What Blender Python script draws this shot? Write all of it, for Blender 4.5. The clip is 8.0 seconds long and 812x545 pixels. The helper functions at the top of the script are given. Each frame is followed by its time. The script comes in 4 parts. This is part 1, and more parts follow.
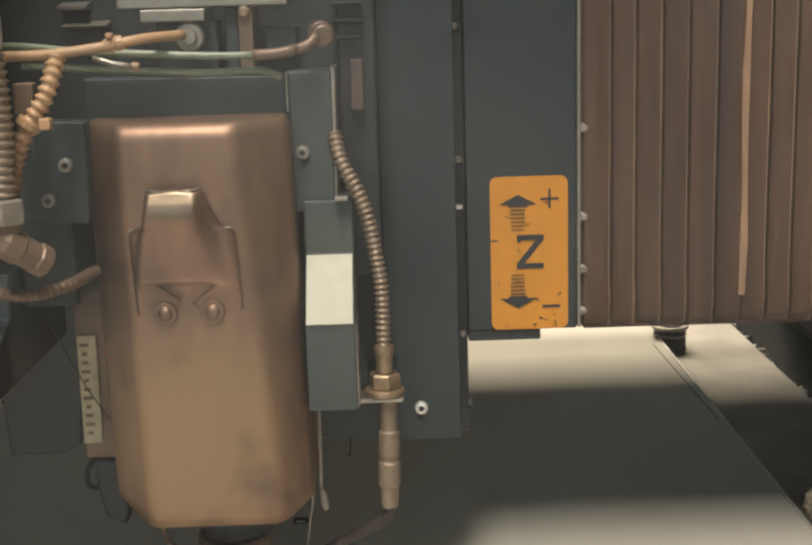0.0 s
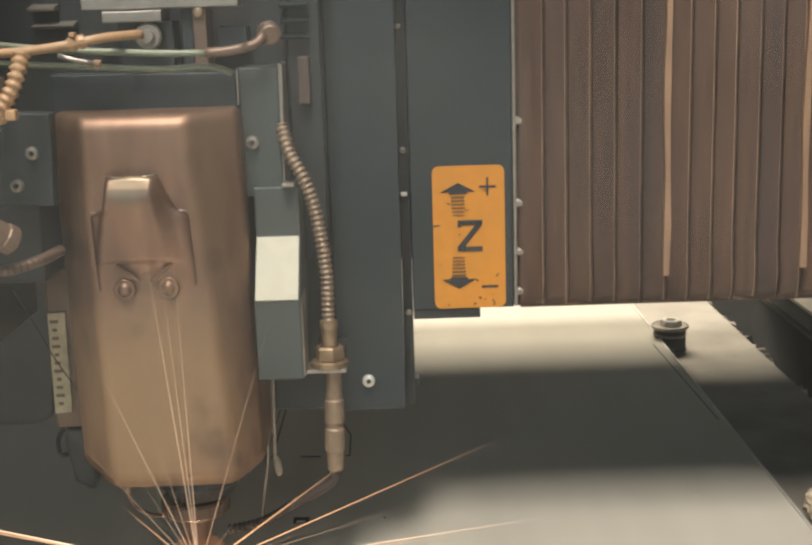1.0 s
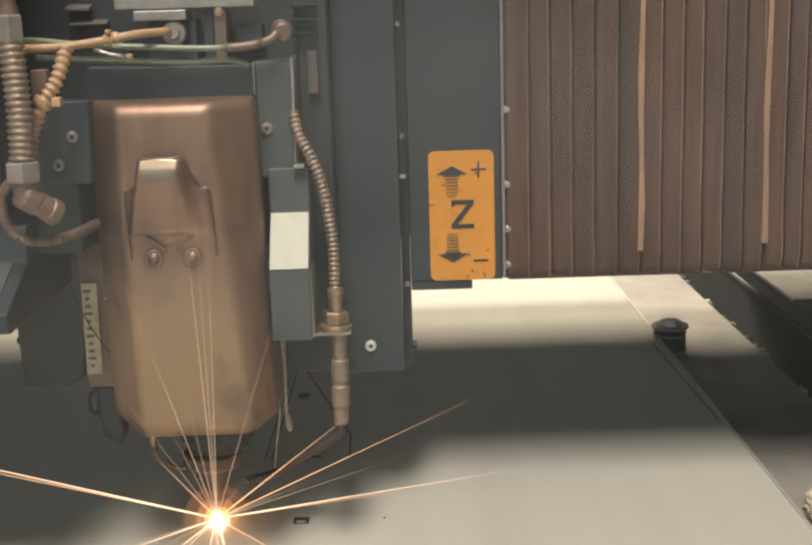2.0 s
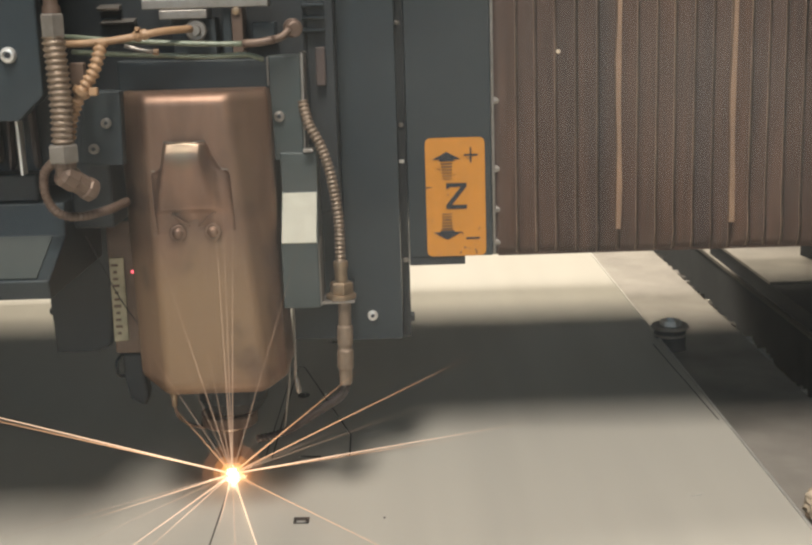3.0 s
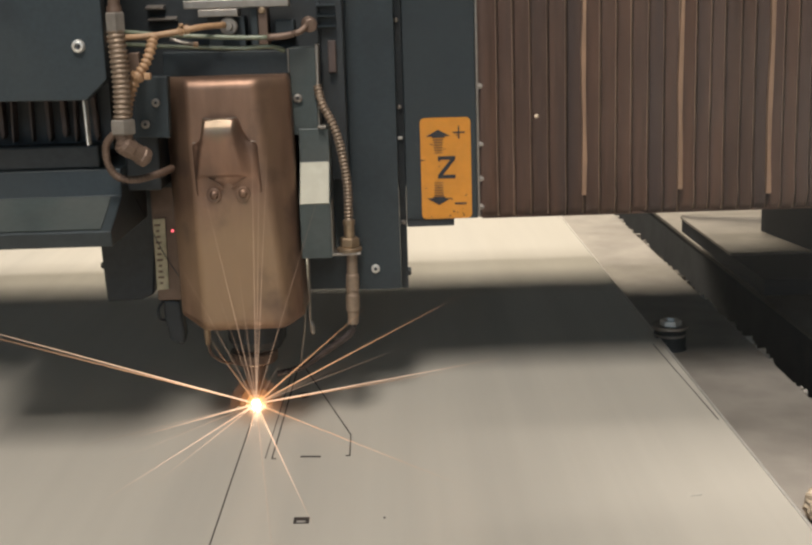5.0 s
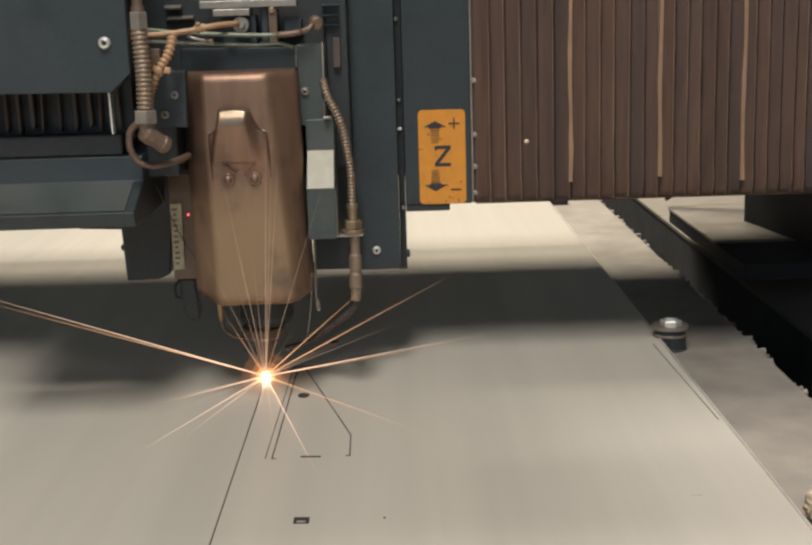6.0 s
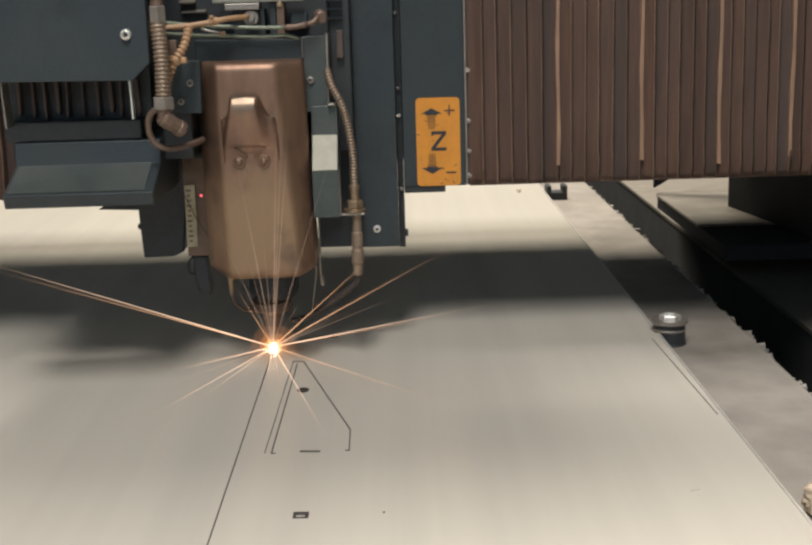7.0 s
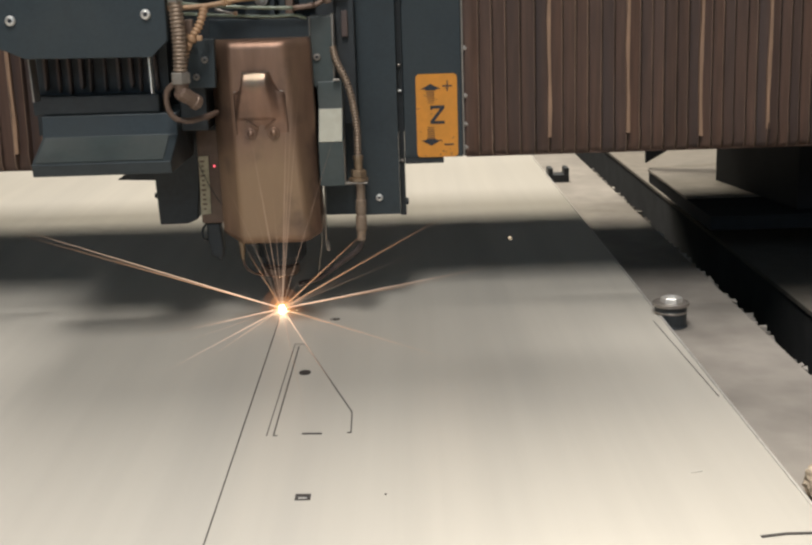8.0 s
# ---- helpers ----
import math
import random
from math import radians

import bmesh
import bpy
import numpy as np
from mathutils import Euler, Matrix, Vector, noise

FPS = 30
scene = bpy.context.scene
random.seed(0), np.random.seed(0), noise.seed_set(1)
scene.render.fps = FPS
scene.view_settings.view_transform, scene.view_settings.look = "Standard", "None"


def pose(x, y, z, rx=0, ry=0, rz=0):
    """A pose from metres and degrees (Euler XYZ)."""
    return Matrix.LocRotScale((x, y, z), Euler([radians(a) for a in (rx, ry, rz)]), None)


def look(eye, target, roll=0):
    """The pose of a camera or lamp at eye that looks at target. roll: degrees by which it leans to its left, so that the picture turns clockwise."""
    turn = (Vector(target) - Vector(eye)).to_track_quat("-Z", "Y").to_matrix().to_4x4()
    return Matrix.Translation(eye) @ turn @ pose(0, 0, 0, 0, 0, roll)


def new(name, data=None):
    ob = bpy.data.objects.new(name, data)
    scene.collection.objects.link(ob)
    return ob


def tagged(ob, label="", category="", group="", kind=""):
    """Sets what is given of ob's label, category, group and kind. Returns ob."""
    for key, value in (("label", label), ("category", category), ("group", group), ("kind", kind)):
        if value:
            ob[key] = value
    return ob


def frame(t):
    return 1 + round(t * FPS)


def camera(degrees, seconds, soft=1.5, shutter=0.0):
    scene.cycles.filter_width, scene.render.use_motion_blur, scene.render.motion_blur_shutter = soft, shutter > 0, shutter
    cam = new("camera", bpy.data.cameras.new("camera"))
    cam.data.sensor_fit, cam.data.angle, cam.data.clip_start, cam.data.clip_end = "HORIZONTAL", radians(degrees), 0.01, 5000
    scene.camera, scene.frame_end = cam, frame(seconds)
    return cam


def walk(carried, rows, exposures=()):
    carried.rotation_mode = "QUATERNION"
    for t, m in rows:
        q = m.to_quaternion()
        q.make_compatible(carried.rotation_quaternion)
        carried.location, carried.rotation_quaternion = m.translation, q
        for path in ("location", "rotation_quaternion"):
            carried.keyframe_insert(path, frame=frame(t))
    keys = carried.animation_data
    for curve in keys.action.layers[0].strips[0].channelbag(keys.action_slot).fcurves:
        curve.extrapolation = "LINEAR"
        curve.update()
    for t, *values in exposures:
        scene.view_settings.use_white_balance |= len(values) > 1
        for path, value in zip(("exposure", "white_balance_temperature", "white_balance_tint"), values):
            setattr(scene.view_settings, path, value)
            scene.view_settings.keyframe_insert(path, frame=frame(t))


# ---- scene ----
# ---------------------------------------------------------------- camera
Z0 = 0.86            # height of the sheet's top above the hall floor
EYE_Z = Z0 + 0.4065
cam = camera(36.18, 8.0, soft=2.5)


def view(pitch, yaw, roll):
    return pose(0, 0, EYE_Z, 90 - pitch, 0, yaw) @ pose(0, 0, 0, 0, 0, roll)


walk(cam, [(t, view(p, y, r)) for t, p, y, r in [
    (0.0, 12.11, -0.277, -1.747), (3.0, 12.11, -0.277, -1.747), (6.0, 12.11, -0.277, -1.747),
    (6.5, 12.17, -0.285, -1.745), (7.0, 12.35, -0.30, -1.74), (7.5, 12.75, -0.26, -1.73), (8.0, 13.15, -0.20, -1.80)]],
     exposures=[(0.0, 0.44, 6900, 9), (0.5, 0.62, 7250, 13), (1.0, 0.56, 6800, 9), (1.5, 0.54, 6700, 9), (3.5, 0.18, 6550, 11), (4.5, 0.08, 6600, 12), (6.5, 0.06, 6400, 11), (7.5, -0.01, 6220, 11), (8.0, -0.08, 6200, 11)])

# travel of the gantry (y) and of the carriage on it (x)
TRAVEL = [(0.0, 0.0367, -0.2604), (0.1, 0.0262, -0.2600), (0.2, 0.0148, -0.2585), (0.3, 0.0062, -0.2555), (0.4, 0.0012, -0.2502),
          (0.5, 0.0, -0.2416), (1.0, 0.0, -0.1946), (1.5, 0.0, -0.1474), (3.0, 0.0, 0.0), (4.5, 0.0, 0.1494), (6.0, 0.0, 0.2985),
          (7.0, 0.0, 0.3980), (8.0, 0.0, 0.4966)]

# ---------------------------------------------------------------- light
world = bpy.data.worlds.new("hall_air")
scene.world = world
world.use_nodes = True
world.node_tree.nodes["Background"].inputs[0].default_value = (0.75, 0.87, 1.0, 1)
world.node_tree.nodes["Background"].inputs[1].default_value = 0.05


def lamp(name, eye, target, sx, sy, watts, colour):
    d = bpy.data.lights.new(name, "AREA")
    d.shape, d.size, d.size_y, d.energy, d.color = "RECTANGLE", sx, sy, watts, colour
    ob = new(name, d)
    ob.matrix_world = look(eye, target)
    return tagged(ob, "bright rectangular light of the hall", "lamp", kind="structure")


LAMP_FRONT = ((-0.20, -0.70, Z0 + 3.4), (-0.1, 0.95, Z0))
LAMP_REAR = ((0.2, 3.9, Z0 + 3.0), (0.1, 2.3, Z0))
LAMP_MID = ((-0.35, 2.0, Z0 + 3.1), (-0.35, 1.9, Z0))
lamp("hall_lamp_middle", *LAMP_MID, 0.7, 0.7, 98, (1.0, 0.94, 0.85))
lamp("hall_lamp_front", *LAMP_FRONT, 0.7, 1.7, 138, (1.0, 0.955, 0.88))
lamp("hall_lamp_rear", *LAMP_REAR, 2.4, 1.4, 145, (1.0, 0.905, 0.73))

# added bluish fill from behind the camera; no window is seen there
lamp("blue_fill_light", (-0.5, -5.85, 3.3), (0, 1.2, Z0), 5.0, 1.6, 76, (0.55, 0.80, 1.0))


# ---------------------------------------------------------------- materials
def material(name, base, rough=0.5, metal=0.0, vary=0.25, scale=40.0, bump=0.15, stretch=(1, 1, 1), dirt=None, dirt_amount=0.35,
             dirt_scale=9.0, emit=None, power=0.0, smudge=None, each=False, patch=None):
    """Painted, metal or cloth surface with fine grain, wide stains and a little relief."""
    m = bpy.data.materials.new(name)
    m.use_nodes = True
    nt = m.node_tree
    n, l = nt.nodes, nt.links
    b = n["Principled BSDF"]
    geo = n.new("ShaderNodeTexCoord")
    mp = n.new("ShaderNodeMapping")
    mp.inputs["Scale"].default_value = stretch
    l.new(geo.outputs["Object"], mp.inputs["Vector"])
    fine = n.new("ShaderNodeTexNoise")
    fine.inputs["Scale"].default_value, fine.inputs["Detail"].default_value = scale, 5
    wide = n.new("ShaderNodeTexNoise")
    wide.inputs["Scale"].default_value, wide.inputs["Detail"].default_value = dirt_scale, 4
    l.new(mp.outputs[0], fine.inputs["Vector"])
    l.new(mp.outputs[0], wide.inputs["Vector"])
    ramp = n.new("ShaderNodeMapRange")
    ramp.inputs[1].default_value, ramp.inputs[2].default_value = 0.3, 0.7
    ramp.inputs[3].default_value, ramp.inputs[4].default_value = 1 - vary, 1 + vary
    l.new(fine.outputs[0], ramp.inputs[0])
    mul = n.new("ShaderNodeMix")
    mul.data_type, mul.blend_type = "RGBA", "MULTIPLY"
    mul.inputs[0].default_value = 1
    mul.inputs[6].default_value = (*base, 1)
    l.new(ramp.outputs[0], mul.inputs[7])
    mix = n.new("ShaderNodeMix")
    mix.data_type = "RGBA"
    mask = n.new("ShaderNodeMapRange")
    mask.inputs[1].default_value, mask.inputs[2].default_value = 0.42, 0.72
    mask.inputs[4].default_value = dirt_amount
    l.new(wide.outputs[0], mask.inputs[0])
    l.new(mask.outputs[0], mix.inputs[0])
    l.new(mul.outputs[2], mix.inputs[6])
    mix.inputs[7].default_value = (*(dirt or [c * 0.55 for c in base]), 1)
    tone = mix.outputs[2]
    if patch:                                    # a straw-coloured patch with a ragged rim: reflected light put into the colour
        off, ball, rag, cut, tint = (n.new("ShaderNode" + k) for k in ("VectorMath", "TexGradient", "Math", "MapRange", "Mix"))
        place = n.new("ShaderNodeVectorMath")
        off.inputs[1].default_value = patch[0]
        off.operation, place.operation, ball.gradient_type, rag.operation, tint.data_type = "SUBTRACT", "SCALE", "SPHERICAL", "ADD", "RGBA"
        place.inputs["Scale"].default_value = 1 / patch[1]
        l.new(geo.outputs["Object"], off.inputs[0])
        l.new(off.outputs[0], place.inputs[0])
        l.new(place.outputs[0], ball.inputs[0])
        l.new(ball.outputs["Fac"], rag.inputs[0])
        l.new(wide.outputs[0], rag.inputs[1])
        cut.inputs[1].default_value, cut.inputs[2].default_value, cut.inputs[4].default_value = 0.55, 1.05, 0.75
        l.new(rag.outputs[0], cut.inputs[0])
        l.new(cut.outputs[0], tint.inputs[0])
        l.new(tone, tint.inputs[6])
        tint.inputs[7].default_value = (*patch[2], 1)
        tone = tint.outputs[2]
    if smudge:                                   # soot blots of their own shape
        blot, some, soot = n.new("ShaderNodeTexNoise"), n.new("ShaderNodeMapRange"), n.new("ShaderNodeMix")
        blot.inputs["Scale"].default_value, blot.inputs["Detail"].default_value = 21, 7
        l.new(geo.outputs["Object"], blot.inputs["Vector"])
        some.inputs[1].default_value, some.inputs[2].default_value, some.inputs[4].default_value = 0.54, 0.76, 0.7
        l.new(blot.outputs[0], some.inputs[0])
        soot.data_type = "RGBA"
        soot.inputs[7].default_value = (*smudge, 1)
        l.new(some.outputs[0], soot.inputs[0])
        l.new(tone, soot.inputs[6])
        tone = soot.outputs[2]
    if each:                                     # pieces differ from one another
        info, shade, own = n.new("ShaderNodeObjectInfo"), n.new("ShaderNodeMapRange"), n.new("ShaderNodeMix")
        shade.inputs[3].default_value, shade.inputs[4].default_value = 0.80, 1.18
        l.new(info.outputs["Random"], shade.inputs[0])
        own.data_type, own.blend_type = "RGBA", "MULTIPLY"
        own.inputs[0].default_value = 1
        l.new(tone, own.inputs[6])
        l.new(shade.outputs[0], own.inputs[7])
        tone = own.outputs[2]
        spread = n.new("ShaderNodeVectorMath")
        spread.operation = "SCALE"
        spread.inputs[0].default_value = (37, 11, 23)
        l.new(info.outputs["Random"], spread.inputs["Scale"])
        l.new(spread.outputs[0], mp.inputs["Location"])
    l.new(tone, b.inputs["Base Color"])
    rr = n.new("ShaderNodeMapRange")
    rr.inputs[3].default_value, rr.inputs[4].default_value = max(rough - 0.12, 0.05), min(rough + 0.15, 1)
    l.new(wide.outputs[0], rr.inputs[0])
    l.new(rr.outputs[0], b.inputs["Roughness"])
    b.inputs["Metallic"].default_value = metal
    bp = n.new("ShaderNodeBump")
    bp.inputs["Strength"].default_value, bp.inputs["Distance"].default_value = bump, 0.001
    l.new(fine.outputs[0], bp.inputs["Height"])
    l.new(bp.outputs[0], b.inputs["Normal"])
    if emit:
        b.inputs["Emission Color"].default_value, b.inputs["Emission Strength"].default_value = (*emit, 1), power
    return m


def glow(name, colour, power, cover):
    """Glowing melt, bloom or lens glare: gives off light, and lets through what cover leaves."""
    m = bpy.data.materials.new(name)
    m.use_nodes = True
    nt = m.node_tree
    nt.nodes.clear()
    out, em, tr, mx = (nt.nodes.new("ShaderNode" + k) for k in ("OutputMaterial", "Emission", "BsdfTransparent", "MixShader"))
    em.inputs[0].default_value, em.inputs[1].default_value = (*colour, 1), power
    mx.inputs[0].default_value = cover
    nt.links.new(tr.outputs[0], mx.inputs[1])
    nt.links.new(em.outputs[0], mx.inputs[2])
    nt.links.new(mx.outputs[0], out.inputs[0])
    return m


def streak(name, colour, power, cover, start=0.0):
    """Lens glare as a streak: hot at its root, thinning to nothing along its own x."""
    m = glow(name, colour, power, cover)
    nt = m.node_tree
    mx = next(k for k in nt.nodes if k.type == "MIX_SHADER")
    tc, sep, rng = (nt.nodes.new("ShaderNode" + k) for k in ("TexCoord", "SeparateXYZ", "MapRange"))
    nt.links.new(tc.outputs["Generated"], sep.inputs[0])
    nt.links.new(sep.outputs[0], rng.inputs[0])
    rng.inputs[1].default_value, rng.inputs[2].default_value = start, 1.0
    rng.inputs[3].default_value, rng.inputs[4].default_value = cover, 0.0
    rng.interpolation_type = "SMOOTHSTEP" if start else "LINEAR"
    nt.links.new(rng.outputs[0], mx.inputs[0])
    return m


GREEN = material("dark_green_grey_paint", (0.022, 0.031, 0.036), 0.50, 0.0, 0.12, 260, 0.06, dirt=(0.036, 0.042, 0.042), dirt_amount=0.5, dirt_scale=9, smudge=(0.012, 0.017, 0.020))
# paler copy of GREEN for faces that catch the lamps
GREEN_LIT = material("green_grey_paint_lit", (0.048, 0.060, 0.058), 0.45, 0.0, 0.10, 200, 0.06, dirt=(0.10, 0.098, 0.088), dirt_amount=0.45, dirt_scale=14, smudge=(0.035, 0.042, 0.042))
BLACK = material("black_painted_steel", (0.020, 0.024, 0.027), 0.5, 0.0, 0.2, 150, 0.1, dirt=(0.04, 0.038, 0.035))
# near-black: the deep shade at the gantry end put into the colour
END_SHADE = material("near_black_end_shade", (0.0065, 0.008, 0.010), 0.85, 0.0, 0.3, 60, 0.2, dirt=(0.014, 0.014, 0.014))
# patch: the bright sheet's reflection painted on the hood's lower front
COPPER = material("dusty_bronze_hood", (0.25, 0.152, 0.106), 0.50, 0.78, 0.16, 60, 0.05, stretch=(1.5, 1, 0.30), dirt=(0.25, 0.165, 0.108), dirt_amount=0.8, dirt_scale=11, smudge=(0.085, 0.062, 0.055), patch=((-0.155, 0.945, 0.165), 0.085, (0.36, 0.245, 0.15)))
# patch: highlight of the tongue's upturned top, painted in straw
COPPER_FLAP = material("bronze_flap_lit_tip", (0.25, 0.150, 0.106), 0.40, 0.78, 0.16, 60, 0.05, stretch=(1.5, 1, 0.30), dirt=(0.17, 0.105, 0.078), dirt_amount=0.8, dirt_scale=14, smudge=(0.10, 0.070, 0.058), patch=((-0.160, 0.938, 0.309), 0.024, (0.20, 0.165, 0.115)))
COPPER_DARK = material("sooty_bronze", (0.15, 0.10, 0.075), 0.5, 0.4, 0.15, 90, 0.06, dirt=(0.26, 0.18, 0.13), dirt_amount=0.4, dirt_scale=16)
STEEL = material("dull_zinc_steel", (0.33, 0.295, 0.26), 0.42, 0.7, 0.15, 120, 0.05)
BRIGHT = material("bright_steel", (0.75, 0.72, 0.67), 0.38, 0.6, 0.1, 120, 0.03)
BRASS = material("tarnished_brass_steel", (0.36, 0.26, 0.17), 0.36, 0.75, 0.2, 130, 0.05)
HOSE_TAN = material("tan_rubber_hose", (0.40, 0.24, 0.13), 0.45, 0.0, 0.15, 150, 0.05)
HOSE_GREEN = material("grey_green_hose", (0.19, 0.215, 0.15), 0.35, 0.0, 0.15, 150, 0.05)
SPIRAL = material("spiral_metal_conduit", (0.27, 0.20, 0.145), 0.5, 0.45, 0.15, 200, 0.04)
ORANGE = material("orange_sticker_film", (0.63, 0.252, 0.028), 0.42, 0.0, 0.06, 120, 0.02, dirt=(0.45, 0.20, 0.03), dirt_amount=0.28, dirt_scale=45)
INK = material("dark_sticker_print", (0.030, 0.030, 0.035), 0.5, 0.0, 0.15, 200, 0.02)
CREAM = material("pale_cream_lit_slope", (0.27, 0.255, 0.185), 0.45, 0.0, 0.05, 60, 0.03, dirt=(0.5, 0.47, 0.38), dirt_amount=0.4, dirt_scale=30)
LABEL = material("yellowed_paper_label", (0.50, 0.44, 0.30), 0.6, 0.0, 0.2, 120, 0.05)
# paler cloth: the thin highlight along each fold, painted in
PLEAT_EDGE = material("bellows_fold_highlight", (0.30, 0.20, 0.14), 0.6, 0.0, 0.25, 150, 0.08, stretch=(0.03, 1, 0.15), dirt=(0.10, 0.064, 0.048), dirt_amount=0.8, dirt_scale=16, each=True)
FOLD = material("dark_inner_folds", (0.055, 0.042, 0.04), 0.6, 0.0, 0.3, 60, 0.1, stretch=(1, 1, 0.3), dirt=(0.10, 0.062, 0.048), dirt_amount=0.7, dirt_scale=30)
CHUTE = material("dull_grey_chute", (0.060, 0.060, 0.058), 0.7, 0.0, 0.15, 30, 0.1)
PLEAT = material("brown_bellows_cloth", (0.084, 0.045, 0.030), 0.62, 0.0, 0.22, 120, 0.12, stretch=(0.03, 1, 0.12), dirt=(0.046, 0.032, 0.029), dirt_amount=0.8, dirt_scale=16, each=True)
RIDGE = material("worn_tan_bellows_edge", (0.28, 0.170, 0.105), 0.6, 0.0, 0.2, 150, 0.08, stretch=(1, 1, 0.2), dirt=(0.16, 0.10, 0.07), dirt_amount=0.5, dirt_scale=20)
# dirt here draws the sheet's long streaky reflections as colour
SHEET = material("cold_rolled_sheet_steel", (0.575, 0.535, 0.465), 0.38, 0.22, 0.03, 12, 0.006, stretch=(3.6, 0.10, 1), dirt=(0.44, 0.415, 0.37), dirt_amount=0.75, dirt_scale=2.2)
RAIL = material("scorched_table_rail", (0.35, 0.315, 0.275), 0.5, 0.25, 0.14, 30, 0.12, stretch=(0.7, 0.6, 1), dirt=(0.15, 0.132, 0.112), dirt_amount=0.65, dirt_scale=9)
OUTER = material("dusty_side_frame", (0.22, 0.193, 0.158), 0.6, 0.1, 0.15, 30, 0.1, dirt=(0.16, 0.145, 0.125), dirt_amount=0.6, dirt_scale=5)
KERF = material("burnt_cut_edge", (0.035, 0.028, 0.024), 0.7, 0.0, 0.3, 300, 0.1)
SLAG = material("pale_slag", (0.55, 0.44, 0.32), 0.85, 0.0, 0.35, 90, 0.6)
CONCRETE = material("hall_concrete", (0.20, 0.19, 0.18), 0.8, 0.0, 0.2, 12, 0.2)
WALL = material("hall_wall_paint", (0.45, 0.46, 0.46), 0.8, 0.0, 0.05, 6, 0.05)


# ---------------------------------------------------------------- mesh helpers
def part(name, bm, mat, parent=None, label="", smooth=False):
    me = bpy.data.meshes.new(name)
    bm.normal_update()
    bm.to_mesh(me)
    bm.free()
    me.materials.append(mat)
    if smooth:
        for p in me.polygons:
            p.use_smooth = True
    ob = new(name, me)
    if parent:
        ob.parent = parent
    return tagged(ob, label)


def thing(name, label, category, group=""):
    return tagged(new(name), label, category, group)


def box(x0, x1, y0, y1, z0, z1, bevel=0.0, bm=None):
    own = bm or bmesh.new()
    r = bmesh.ops.create_cube(own, size=1)
    for v in r["verts"]:
        v.co = Vector(((x0 + x1) / 2 + v.co.x * (x1 - x0), (y0 + y1) / 2 + v.co.y * (y1 - y0), (z0 + z1) / 2 + v.co.z * (z1 - z0)))
    if bevel:
        edges = list({e for v in r["verts"] for e in v.link_edges})
        bmesh.ops.bevel(own, geom=edges, offset=bevel, segments=2, profile=0.5, affect="EDGES")
    return own


def slab(points, y0, y1, bevel=0.0):
    """A plate whose outline (x, z) faces the viewer, from y0 (front) to y1."""
    bm = bmesh.new()
    f = bm.faces.new([bm.verts.new((x, y0, z)) for x, z in points])
    r = bmesh.ops.extrude_face_region(bm, geom=[f])
    bmesh.ops.translate(bm, verts=[v for v in r["geom"] if isinstance(v, bmesh.types.BMVert)], vec=(0, y1 - y0, 0))
    bmesh.ops.recalc_face_normals(bm, faces=bm.faces)
    if bevel:
        bmesh.ops.bevel(bm, geom=list(bm.edges), offset=bevel, segments=2, profile=0.5, affect="EDGES")
    return bm


def flat(points, z, thick):
    """A thin plate whose outline (x, y) lies flat, its top at z."""
    bm = bmesh.new()
    f = bm.faces.new([bm.verts.new((x, y, z)) for x, y in points])
    r = bmesh.ops.extrude_face_region(bm, geom=[f])
    bmesh.ops.translate(bm, verts=[v for v in r["geom"] if isinstance(v, bmesh.types.BMVert)], vec=(0, 0, -thick))
    bmesh.ops.recalc_face_normals(bm, faces=bm.faces)
    return bm


def profile(points, x0, x1, bevel=0.0):
    """A section (y, z) drawn out along x."""
    bm = bmesh.new()
    f = bm.faces.new([bm.verts.new((x0, y, z)) for y, z in points])
    r = bmesh.ops.extrude_face_region(bm, geom=[f])
    bmesh.ops.translate(bm, verts=[v for v in r["geom"] if isinstance(v, bmesh.types.BMVert)], vec=(x1 - x0, 0, 0))
    bmesh.ops.recalc_face_normals(bm, faces=bm.faces)
    if bevel:
        bmesh.ops.bevel(bm, geom=list(bm.edges), offset=bevel, segments=2, profile=0.5, affect="EDGES")
    return bm


def rounded(x0, x1, z0, z1, r, n=5):
    pts = []
    for cx, cz, a in ((x1 - r, z1 - r, 0), (x0 + r, z1 - r, 90), (x0 + r, z0 + r, 180), (x1 - r, z0 + r, 270)):
        pts += [(cx + r * math.cos(radians(a + 90 * i / n)), cz + r * math.sin(radians(a + 90 * i / n))) for i in range(n + 1)]
    return pts


def filleted(points, radii, n=5):
    """An open outline whose corners are rounded with the given radii."""
    out = []
    for i, (p, r) in enumerate(zip(points, radii)):
        p = Vector(p)
        if not r:
            out.append(p)
            continue
        a, b = (Vector(points[i - 1]) - p).normalized(), (Vector(points[i + 1]) - p).normalized()
        s, e = p + a * r, p + b * r
        for k in range(n + 1):
            t = k / n
            out.append((1 - t) ** 2 * s + 2 * t * (1 - t) * p + t * t * e)
    return out


def along(table, v):
    """Straight-line value in a table of (position, value)."""
    for (a, p), (b, q) in zip(table, table[1:]):
        if v <= b:
            return p + (q - p) * max(0.0, (v - a) / (b - a))
    return table[-1][1]


def ease(a, b, v):
    t = min(max((v - a) / (b - a), 0.0), 1.0)
    return t * t * (3 - 2 * t)


